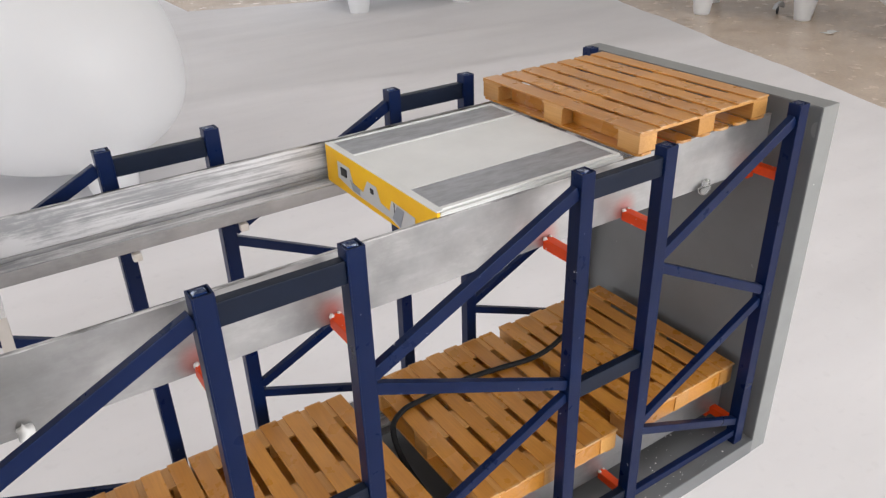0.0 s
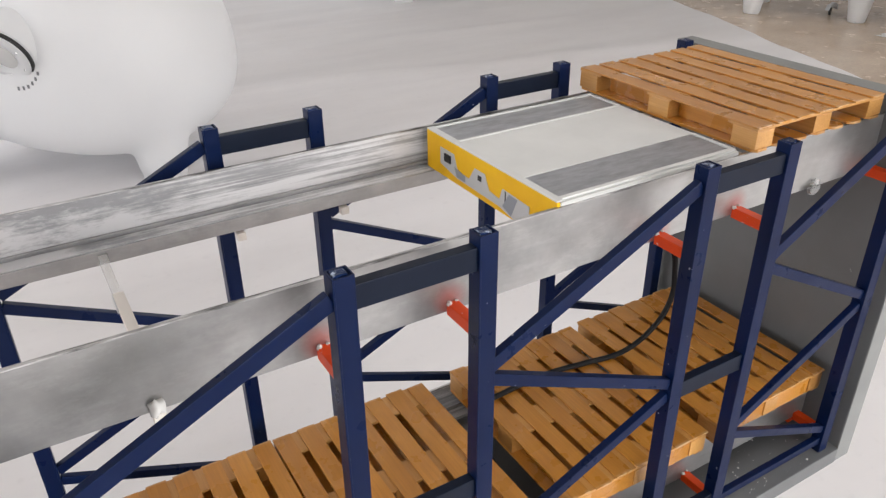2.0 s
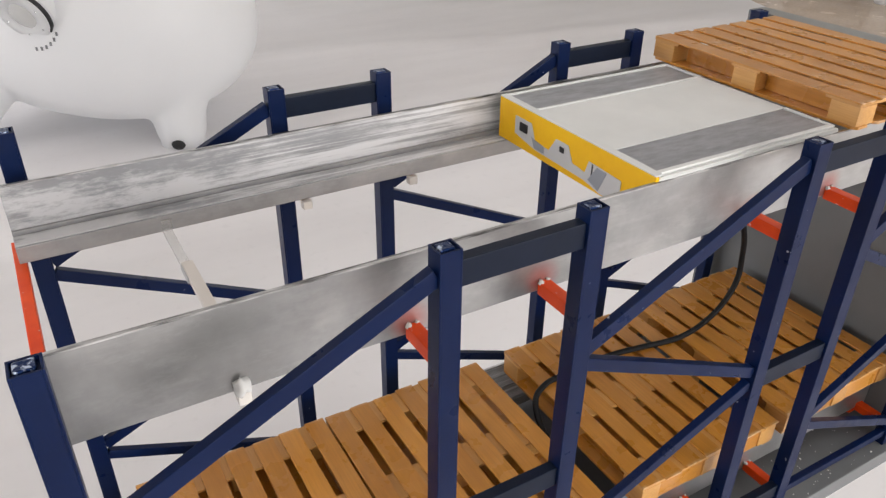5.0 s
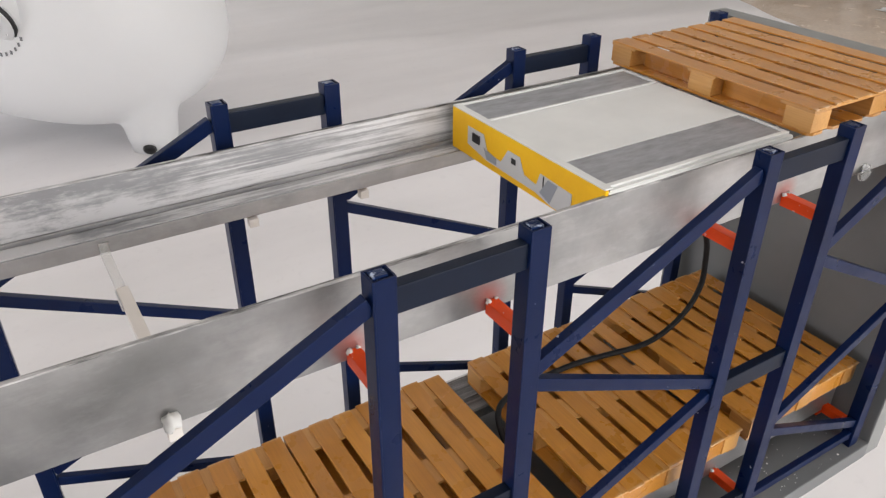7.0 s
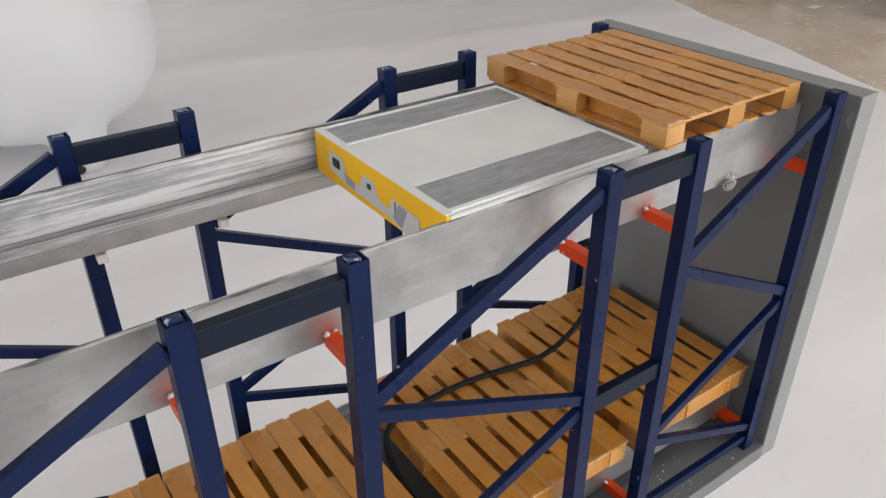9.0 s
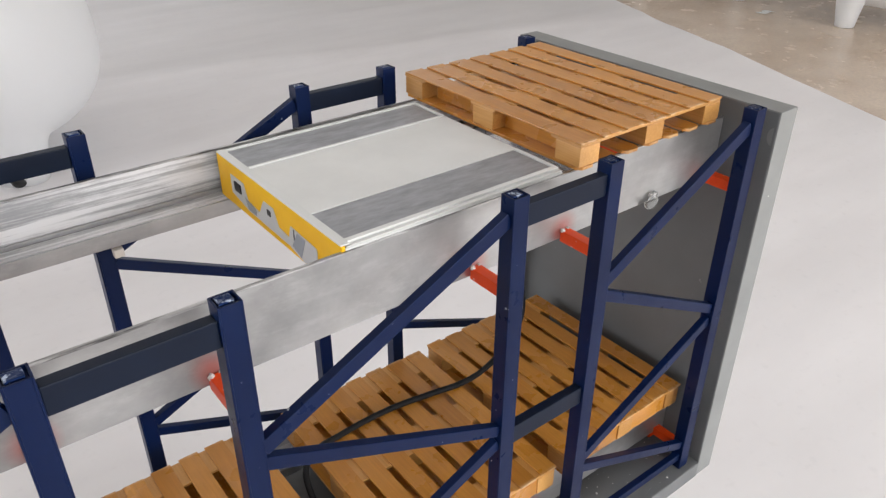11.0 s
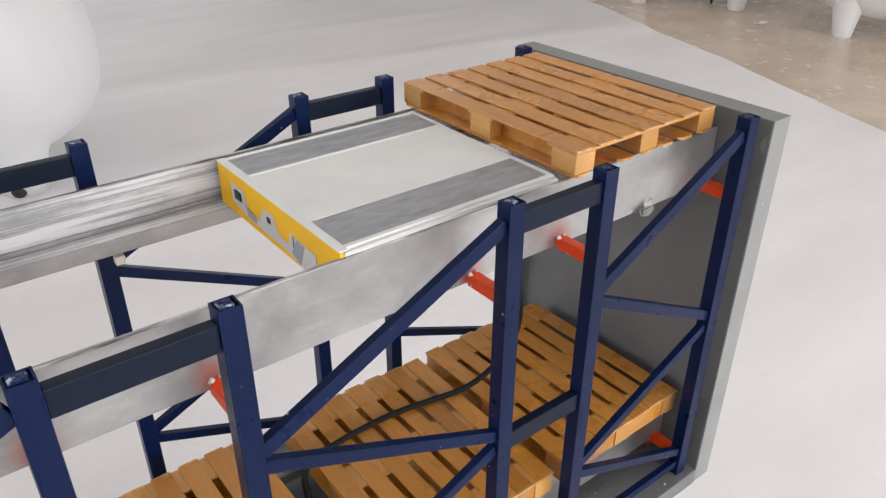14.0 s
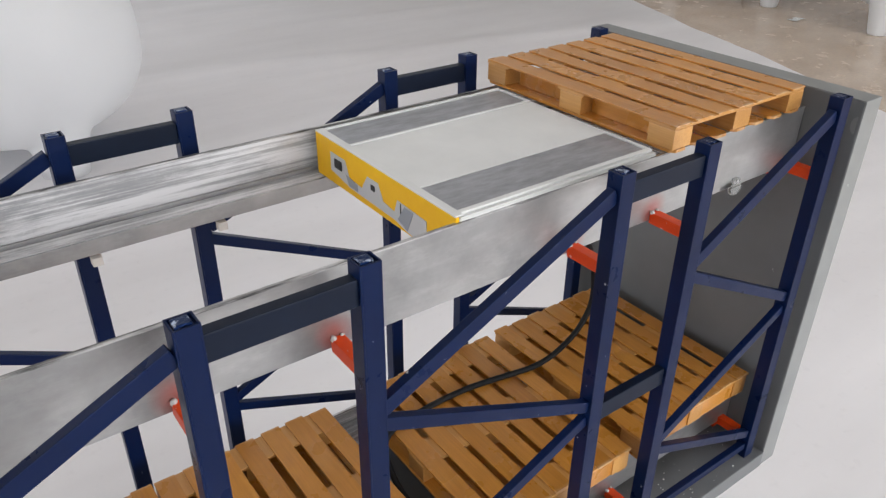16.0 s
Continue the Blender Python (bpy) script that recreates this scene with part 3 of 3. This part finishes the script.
# ---- pallets ----
PLX, PLY = 0.455, 0.578
BW = 0.0492
TB = mesh_of("top_board", box(0, BW, 0, PLY, -0.0026, 0.0026, 0.0009), WOOD)
ST = mesh_of("stringer_board", box(0, PLX - 0.003, 0, 0.080, -0.0035, 0.0035, 0.001), WOOD_END)
BL = mesh_of("block", box(0, 0.056, 0, 0.066, 0, 0.0512, 0.0015), WOOD_END)
c0 = 0.010
BB = mesh_of("bottom_board", prism([(c0, 0), (BW - c0, 0), (BW, c0), (BW, PLY - c0), (BW - c0, PLY), (c0, PLY), (0, PLY - c0), (0, c0)], "z", -0.004, 0.004, 0.0008), WOOD)


BE = mesh_of("bottom_edge_board", box(0, 0.032, 0.004, PLY - 0.004, -0.004, 0.004, 0.0012), WOOD)
BF = mesh_of("bottom_filling_board", box(0.0335, 0.0335 + 0.0640, 0.009, PLY - 0.009, -0.004, 0.004, 0.0012), WOOD)
IB = mesh_of("inner_board", box(0, 0.006, 0.0005, PLY / 2 - 0.1025, 0, 0.046, 0.001), WOOD)
SB = mesh_of("side_board", box(0, (PLX - 0.17) / 2, 0, 0.008, 0, 0.046, 0.001), WOOD_SIDE)


def pallet(x, y, z, turn, label, sided=False):
    """A wooden pallet whose lower near corner is at x, y, z; sided: with boards between the blocks along its ends."""
    ob = model("pallet", label, "pallet", (x, y, z), "wooden model pallets")
    ob.rotation_euler = (0, 0, radians(turn))
    rng = random.Random(int(x * 977))
    pitch = (PLX - BW) / 6
    slack = 0.004 if sided else 0.0015
    for i in range(7):
        part("top_board", TB, WOOD, ob).matrix_local = pose(i * pitch, rng.uniform(-slack, slack), 0.0692, 0, 0, rng.uniform(-0.15, 0.15))
        if not sided:
            part("bottom_board", BB, WOOD, ob).matrix_local = pose(i * pitch, rng.uniform(-0.001, 0.001), 0.004, 0, 0, rng.uniform(-0.12, 0.12))
    for yy, yb in ((0.003, 0.002), (PLY / 2 - 0.038, PLY / 2 - 0.033), (PLY - 0.079, PLY - 0.068)):
        part("stringer_board", ST, WOOD_END, ob).matrix_local = pose(0.0015, yy, 0.0629)
        for xx in (0.001, PLX / 2 - 0.028, PLX - 0.057):
            part("block", BL, WOOD_END, ob, "pale end-grain wood block").matrix_local = pose(xx, yb, 0.0081)
    if not sided:
        for yy, share in ((0.068, 1.0), (PLY / 2 + 0.0335, 0.93)):
            part("inner_board", IB, WOOD, ob).matrix_local = pose(0.036, yy, 0.0085) @ Matrix.Diagonal((1, share, 1, 1))
    if sided:
        for i in range(6):
            part("bottom_board", BF, WOOD, ob).matrix_local = pose(i * (PLX - 0.067) / 6, rng.uniform(-0.001, 0.001), 0.004)
        for xx in (0.0, PLX - 0.032):
            part("bottom_board", BE, WOOD, ob).matrix_local = pose(xx, 0, 0.004)
        for yy in (0.006, PLY - 0.014):
            for xx in (0.058, PLX / 2 + 0.029):
                part("side_board", SB, WOOD_SIDE, ob).matrix_local = pose(xx, yy, 0.0085)
    return ob


upper_pallet = pallet(0.043, 0.073, 1.0405, 0.2, "honey-coloured varnished wooden model pallet on the upper rails")
upper_pallet.scale = (upper_pallet.scale.x * 1.039, upper_pallet.scale.y * 1.041, upper_pallet.scale.z * 0.83)
for x, turn in ((0.058, 0.4), (-0.440, -0.3), (-0.985, 0.2), (-1.448, 0.0)):
    pallet(x, 0.028, 0.2035, turn, "honey-coloured varnished wooden model pallet on the lower rails", True)


# ---- the shuttle ----
def shuttle(x, y, z):
    L, W, H = 0.512, 0.504, 0.098
    ob = model("pallet_shuttle", "flat white and yellow pallet shuttle between the upper rails", "pallet shuttle", (x, y, z))
    part("chassis", box(0.004, L, 0.0, W, -H, -0.0065, 0.003), WHITE, ob)
    part("centre_plate", box(0.004, L, 0.1365, 0.3815, -0.0062, -0.0012, 0.0012), WHITE, ob)
    for y0, y1 in ((0.0225, 0.1345), (0.3905, 0.4945)):
        part("lifting_strip", box(0.0145, L - 0.010, y0, y1, -0.0062, -0.0022, 0.0008), STRIP, ob, "scuffed grey zinc lifting strip")
    for y0, y1, zt in ((0.0005, 0.0095, -0.0035), (0.0105, 0.0215, 0.0006), (0.3830, 0.3890, 0.0016), (0.4960, 0.5035, 0.0004)):
        part("edge_trim", box(0.0065, L - 0.002, y0, y1, -0.0062, zt, 0.0008), WHITE, ob, "white edge trim")
    part("rear_trim", box(L - 0.009, L - 0.0005, 0.0225, 0.1345, -0.0062, 0.0002, 0.0006), WHITE, ob, "white edge trim")
    part("rear_trim", box(L - 0.009, L - 0.0005, 0.3905, 0.4945, -0.0062, 0.0002, 0.0006), WHITE, ob, "white edge trim")
    front = part("front_plate", box(-0.004, 0.0038, 0.0, W, -H, -0.0015, 0.002), YELLOW, ob, "yellow painted front plate")

    def badge(name, pts, mat, label, depth=0.0015, parent=front):
        return part(name, prism([(W - u * W, -v * H) for u, v in pts], "x", -0.004 - depth, -0.0041, 0.0), mat, parent, label)
    badge("recess_panel", [(0.13, 0.27), (0.25, 0.27), (0.28, 0.62), (0.38, 0.66), (0.425, 0.31), (0.505, 0.31), (0.54, 0.64), (0.62, 0.69), (0.64, 0.40), (0.83, 0.45), (0.83, 0.96), (0.72, 0.96), (0.62, 0.86), (0.28, 0.83), (0.13, 0.69)], PLATE, "pale grey sheet behind the cut-outs")
    badge("fold", [(0.255, 0.56), (0.275, 0.60), (0.35, 0.655), (0.35, 0.80), (0.28, 0.80)], FOLD, "blue-grey folded sheet edge", 0.0022)
    badge("fold", [(0.645, 0.80), (0.69, 0.44), (0.75, 0.455), (0.71, 0.92)], FOLD, "blue-grey folded sheet edge", 0.0022)
    badge("display", [(0.17, 0.36), (0.225, 0.36), (0.225, 0.56), (0.17, 0.56)], BLACK, "small black display", 0.004)
    badge("sensor", [(0.455, 0.42), (0.482, 0.42), (0.482, 0.54), (0.455, 0.54)], BLACK, "small black sensor hole", 0.003)
    badge("slit", [(0.660, 0.42), (0.668, 0.42), (0.668, 0.74), (0.660, 0.74)], BLACK, "dark slit between the sheets", 0.0019)
    part("top_bar", box(-0.0045, 0.0135, 0.001, W - 0.001, -0.0012, 0.0018, 0.0012), WHITE, ob, "white bar along the front edge")
    for yy in (0.010, W - 0.016):
        for xx in (0.09, L - 0.13):
            wheel = part("wheel", lathe([(0, -0.003), (0.017, -0.003), (0.019, -0.001), (0.019, 0.004), (0.017, 0.006), (0, 0.006)], 24), BLACK, ob, "black running wheel")
            wheel.matrix_local = pose(xx, yy + 0.001, -0.075, 90, 0, 0)
    return ob


shuttle(-0.500, 0.0885, 1.0505)

# ---- clear plastic stops and clips ----


FROSTED = material("frosted_cut_edge", (0.78, 0.77, 0.75), 0.4, 0.0, Transmission_Weight=0.3)


def stop_plate(x):
    """A thin clear plate hung from lip to lip, with a hat-shaped rise in the middle."""
    ob = model("stop_plate", "thin clear acrylic plate hung between the rails", "acrylic plate", (x, 0, 0.9))
    rise = [(0.5795, 0.042), (0.350, 0.044), (0.338, 0.056), (0.326, 0.077), (0.297, 0.079), (0.284, 0.068), (0.266, 0.042), (0.1435, 0.042)]
    part("plate", prism([(0.1435, 0.015), (0.5795, 0.015)] + rise, "x", -0.003, 0.003, 0.0), ACRYLIC, ob)
    part("cut_edge", prism(rise + [(y, z + 0.0022) for y, z in rise[::-1]], "x", -0.0034, 0.0034, 0.0), FROSTED, ob, "pale frosted cut edge")
    part("cut_edge", box(-0.0034, 0.0034, 0.1435, 0.5795, 0.0126, 0.0149), FROSTED, ob, "pale frosted cut edge")
    return ob


stop_plate(0.235)

strip = model("stop_strip", "milky plastic strip with a cream block hung between the rails", "plastic strip", (-1.275, 0, 0.9))
part("strip", prism([(-0.008, 0.1435), (0.006, 0.1435), (0.008, 0.5795), (-0.010, 0.5795)], "z", 0.006, 0.012, 0.001), ACRYLIC, strip)
part("tab", box(-0.010, 0.009, 0.574, 0.5795, 0.0125, 0.034, 0.001), ACRYLIC, strip)
part("block", box(-0.011, 0.009, 0.1435, 0.419, 0.0125, 0.027, 0.0015), WHITE_CLIP, strip, "cream plastic block")
part("end_face", box(-0.0135, -0.0112, 0.365, 0.418, 0.012, 0.025, 0.0006), PLATE, strip, "grey plastic tab")


def half_round(r, y0, y1, cx=0.0, cz=0.0):
    """A half disc hanging down, drawn along y."""
    return prism([(cx + r * math.cos(math.pi * (1 + k / 12)), cz + r * math.sin(math.pi * (1 + k / 12))) for k in range(13)], "y", y0, y1, 0.0)


clip = model("rail_clip", "small clear half-round acrylic clip under a rail", "clip", (0.305, 0.080, 0.893), "rail clips")
part("disc", half_round(0.021, -0.0155, -0.0095, -0.008, 0.009), ACRYLIC, clip)
part("rim", half_round(0.0225, -0.0095, -0.0075, -0.008, 0.009), FROSTED, clip, "pale frosted rim")
part("tab", box(-0.004, 0.015, -0.009, 0.003, -0.004, 0.022, 0.0015), ACRYLIC, clip)

clip = model("rail_clip", "milky glued plastic cube under a rail", "clip", (-1.285, 0.078, 0.893), "rail clips")
part("cube", box(-0.010, 0.010, -0.009, 0.009, -0.020, 0.0, 0.002), WHITE_CLIP, clip)
part("glue", blob(0.013, 1), GLUE, clip, "white blob of glue", True).location = (-0.002, -0.001, 0.008)


def end_clip(x):
    ob = model("rail_clip", "small milky plastic clip under a rail", "clip", (x, 0.585, 0.9), "rail clips")
    part("block", box(-0.010, 0.010, -0.009, 0.009, -0.015, 0.003, 0.002), WHITE_CLIP, ob)


for i in (1, 2, 3, 4):
    end_clip(COL_FAR[i] + PX / 2)

# ---- crumbs of plaster on the base board ----
crumbs = bmesh.new()
rng = random.Random(5)
for k in range(70):
    cx, cy = (rng.uniform(0.10, 0.52), rng.uniform(-0.04, 0.16)) if k < 50 else (rng.uniform(-1.4, 0.5), rng.uniform(-0.05, 0.75))
    r = rng.uniform(0.0008, 0.0030) * (1.3 if k % 9 == 0 else 0.8)
    made = bmesh.ops.create_icosphere(crumbs, subdivisions=1, radius=r)["verts"]
    for vert in made:
        vert.co = Vector((vert.co.x * rng.uniform(0.8, 1.4) + cx, vert.co.y + cy, vert.co.z * 0.6 + Z_BASE + r * 0.4))
dust = model("plaster_crumbs", "scattered white plaster crumbs on the grey base board", "crumbs")
tagged(dust, kind="stuff")
part("crumb", crumbs, WALL, dust)

# ---- cable ----
cable = model("power_cable", "thick black rubber cable lying across the lower pallets", "cable")
way = [(-0.50, 0.03, 0.15), (-0.495, 0.18, 0.18), (-0.49, 0.33, 0.21), (-0.475, 0.40, 0.262), (-0.425, 0.425, 0.283), (-0.36, 0.432, 0.284), (-0.28, 0.437, 0.284), (-0.18, 0.434, 0.284), (-0.08, 0.418, 0.284),
       (0.02, 0.40, 0.285), (0.085, 0.388, 0.305), (0.145, 0.38, 0.345), (0.192, 0.38, 0.39), (0.216, 0.38, 0.45), (0.212, 0.38, 0.52), (0.185, 0.37, 0.60), (0.13, 0.36, 0.69), (0.04, 0.35, 0.78), (-0.08, 0.34, 0.86), (-0.20, 0.34, 0.953)]
part("lead", tube(spline(way), 0.0082), RUBBER, cable, "", True)

# ---- white tanks ----


def tank_body(hx, hy, up, down):
    """A rounded hollow-looking body, flatter below, fuller above."""
    bm = bmesh.new()
    nu, nv = 72, 40
    rings = []
    for j in range(1, nv):
        ph = math.pi * j / nv
        ring = []
        for i in range(nu):
            th = 2 * math.pi * i / nu
            cx, sx, cz, sz = math.cos(th), math.sin(th), math.cos(ph), math.sin(ph)
            e = 0.86
            full = 0.8 if cz > 0 else 0.667
            px = hx * math.copysign(abs(cx) ** e, cx) * sz ** full
            py = hy * math.copysign(abs(sx) ** e, sx) * sz ** full
            pz = (up if cz > 0 else down) * math.copysign(abs(cz) ** 0.95, cz)
            ring.append(bm.verts.new((px, py, pz)))
        rings.append(ring)
    a, b = bm.verts.new((0, 0, up)), bm.verts.new((0, 0, -down))
    for r, s in zip(rings, rings[1:]):
        for i in range(nu):
            bm.faces.new((r[i], r[(i + 1) % nu], s[(i + 1) % nu], s[i]))
    for i in range(nu):
        bm.faces.new((rings[0][i], rings[0][(i + 1) % nu], a))
        bm.faces.new((rings[-1][(i + 1) % nu], rings[-1][i], b))
    bmesh.ops.recalc_face_normals(bm, faces=bm.faces)
    return bm


LEG = [(0, -0.004), (0.092, -0.004), (0.114, 0.012), (0.130, 0.05), (0.137, 0.10), (0.146, 0.18), (0.168, 0.26), (0.205, 0.34), (0.20, 0.42), (0, 0.49)]
WIDE_LEG = [(0, -0.004), (0.092, -0.004), (0.125, 0.012), (0.160, 0.06), (0.215, 0.12), (0.270, 0.18), (0.33, 0.26), (0.34, 0.34), (0.25, 0.42), (0, 0.49)]
LEG_AT = ((0.526, -0.171), (-0.60, -0.575), (0.105, 0.39), (-0.64, 0.12))


def tank_shell():
    """Body and legs moulded into one smooth shell."""
    bm = tank_body(0.848, 0.625, 0.74, 0.507)
    bmesh.ops.translate(bm, verts=bm.verts, vec=(0, 0, 0.606))
    data = bpy.data.meshes.new("body")
    for lx, ly in LEG_AT:
        root = lathe(WIDE_LEG if ly < -0.5 else LEG, 32)
        bmesh.ops.translate(root, verts=root.verts, vec=(lx, ly, 0))
        root.to_mesh(data)
        root.free()
        bm.from_mesh(data)
    bm.to_mesh(data)
    bm.free()
    data.materials.append(TANK)
    data.shade_smooth()
    return data


SHELL = tank_shell()


def tank(x, y, turn, size=1.0):
    ob = thing("storage_tank", "rounded white plastic tank moulded with four tapered legs", "tank", (x, y, 0.0), "white tanks")
    ob.rotation_euler = (0, 0, radians(turn))
    ob.scale = (size, size, size)
    body = part("body", SHELL, TANK, ob)
    weld = body.modifiers.new("moulding", "REMESH")
    weld.mode, weld.voxel_size, weld.use_smooth_shade = "VOXEL", 0.018, True
    soft = body.modifiers.new("softening", "SMOOTH")
    soft.factor, soft.iterations = 0.5, 14
    return ob


FOOT = mesh_of("leg_foot", lathe([(0, -0.004), (0.112, -0.004), (0.117, 0.0), (0.121, 0.06), (0.117, 0.14)], 40), TANK, True)


def cone_leg_tank(x, y, turn, size=1.0):
    ob = thing("storage_tank", "rounded white plastic tank on four straight tapered legs", "tank", (x, y, 0.0), "white tanks")
    ob.rotation_euler = (0, 0, radians(turn))
    ob.scale = (size, size, size)
    part("body", tank_body(1.0, 0.60, 0.72, 0.42), TANK, ob, "", True).location = (0, 0, 0.545)
    for sx in (-1, 1):
        for sy in (-1, 1):
            leg = part("leg", CONE_LEG, TANK, ob)
            leg.location = (sx * 0.50, sy * 0.36, -0.018 / size)
    return ob


CONE_LEG = mesh_of("leg", lathe([(0, -0.004), (0.074, -0.004), (0.080, 0.0), (0.083, 0.01), (0.100, 0.12), (0.122, 0.24), (0.145, 0.34), (0.15, 0.44), (0, 0.48)], 40), TANK, True)

near_tank = tank(-0.295, 4.030, -49.9, 0.97)
for lx, ly in LEG_AT[:1] + LEG_AT[2:]:
    part("leg_foot", FOOT, TANK, near_tank).location = (lx, ly, 0)
to_tank = pose(-0.234, 4.112, 0, 0, 0, -47).inverted()
plug = part("foot_plug", lathe([(0, 0.010), (0.030, 0.010), (0.036, 0.0)], 20), LIP, near_tank, "black foot plug", True)
plug.matrix_local = to_tank @ pose(-0.045, 3.497, 0.036, 116, 0, -18)
hatch = part("hatch_flange", lathe([(0, 0.003), (0.075, 0.003), (0.080, 0.009), (0.120, 0.010), (0.126, 0.007), (0.126, 0.0015)], 40), TANK, near_tank, "white round inspection hatch flange", True)
hatch_place = to_tank @ Matrix.Translation((-0.622, 3.572, 0.757)) @ Vector((-0.607, -0.671, -0.427)).to_track_quat("Z", "Y").to_matrix().to_4x4() @ Matrix.Scale(1.04, 4)
hatch.matrix_local = hatch_place
part("collar", lathe([(0.150, -0.20), (0.142, -0.030), (0.131, -0.018), (0, -0.017)], 40), TANK, hatch, "", True)
part("gasket", lathe([(0.110, -0.016), (0.134, -0.016), (0.134, 0.001), (0.110, 0.001)], 40), LIP, hatch, "black rubber gasket", True)
part("window", lathe([(0, 0.0055), (0.060, 0.0055), (0.064, 0.003)], 32), SIGHT, hatch, "grey sight glass", True)
for k in range(6):
    a = radians(60 * k + 20)
    part("screw", lathe([(0, 0.004), (0.005, 0.003), (0.006, 0.0)], 10), STEEL, hatch, "small steel screw").location = (0.100 * math.cos(a), 0.100 * math.sin(a), 0.0098)
skin = bmesh.new()
skin.from_mesh(SHELL)
shell_tree = mathutils.bvhtree.BVHTree.FromBMesh(skin)
skin.free()
flat = hatch_place.to_3x3().inverted() @ to_tank.to_3x3() @ Vector((0.35, -0.25, -0.9))
for k in range(6):
    turn = math.atan2(flat.y, flat.x) + radians(-26 + 11 * k)
    start = hatch_place @ Vector((0.155 * math.cos(turn), 0.155 * math.sin(turn), 0.2))
    spot, normal, index, far = shell_tree.ray_cast(start, hatch_place.to_3x3() @ Vector((0, 0, -1)))
    bar = part("lettering_bar", box(-0.0055, 0.0055, -0.009, 0.009, -0.006, 0.002), INK, near_tank, "unreadable grey lettering")
    bar.matrix_local = Matrix.Translation(spot) @ normal.to_track_quat("Z", "Y").to_matrix().to_4x4()

cone_leg_tank(6.83, 2.36, -67, 0.97)
cone_leg_tank(6.61, 4.47, -60, 0.97)
cone_leg_tank(4.03, 7.47, -12, 1.23)

# ---- small things on the far floor ----
caster = thing("caster_base", "black and grey swivel caster beside a tank leg", "caster", (6.62, 4.21, -0.022))
for k, (dx, dy) in enumerate(((0, 0), (0.07, 0.05))):
    wheel = part("wheel", lathe([(0, -0.012), (0.035, -0.012), (0.042, -0.006), (0.042, 0.006), (0.035, 0.012), (0, 0.012)], 24), BLACK, caster, "black caster wheel", True)
    wheel.matrix_local = pose(dx, dy, 0.042, 90, 0, 35)
part("fork", prism([(-0.05, 0.05), (-0.02, 0.10), (0.05, 0.12), (0.09, 0.10), (0.10, 0.05), (0.06, 0.07), (0.0, 0.07)], "y", -0.012, 0.03, 0.003), PLATE, caster, "grey metal fork")

scrap = bmesh.new()
bmesh.ops.create_grid(scrap, x_segments=6, y_segments=4, size=0.5)
for vert in scrap.verts:
    vert.co = Vector((vert.co.x * 0.16, vert.co.y * 0.07 + 0.02 * math.sin(9 * vert.co.x), 0.012 + 0.012 * noise.noise(vert.co * 4)))
paper = tagged(part("paper_scrap", scrap, WHITE), "crumpled white paper scrap on the brown floor", "paper")
paper.location = (6.22, 3.37, -0.022)
sol = paper.modifiers.new("thickness", "SOLIDIFY")
sol.thickness = 0.002
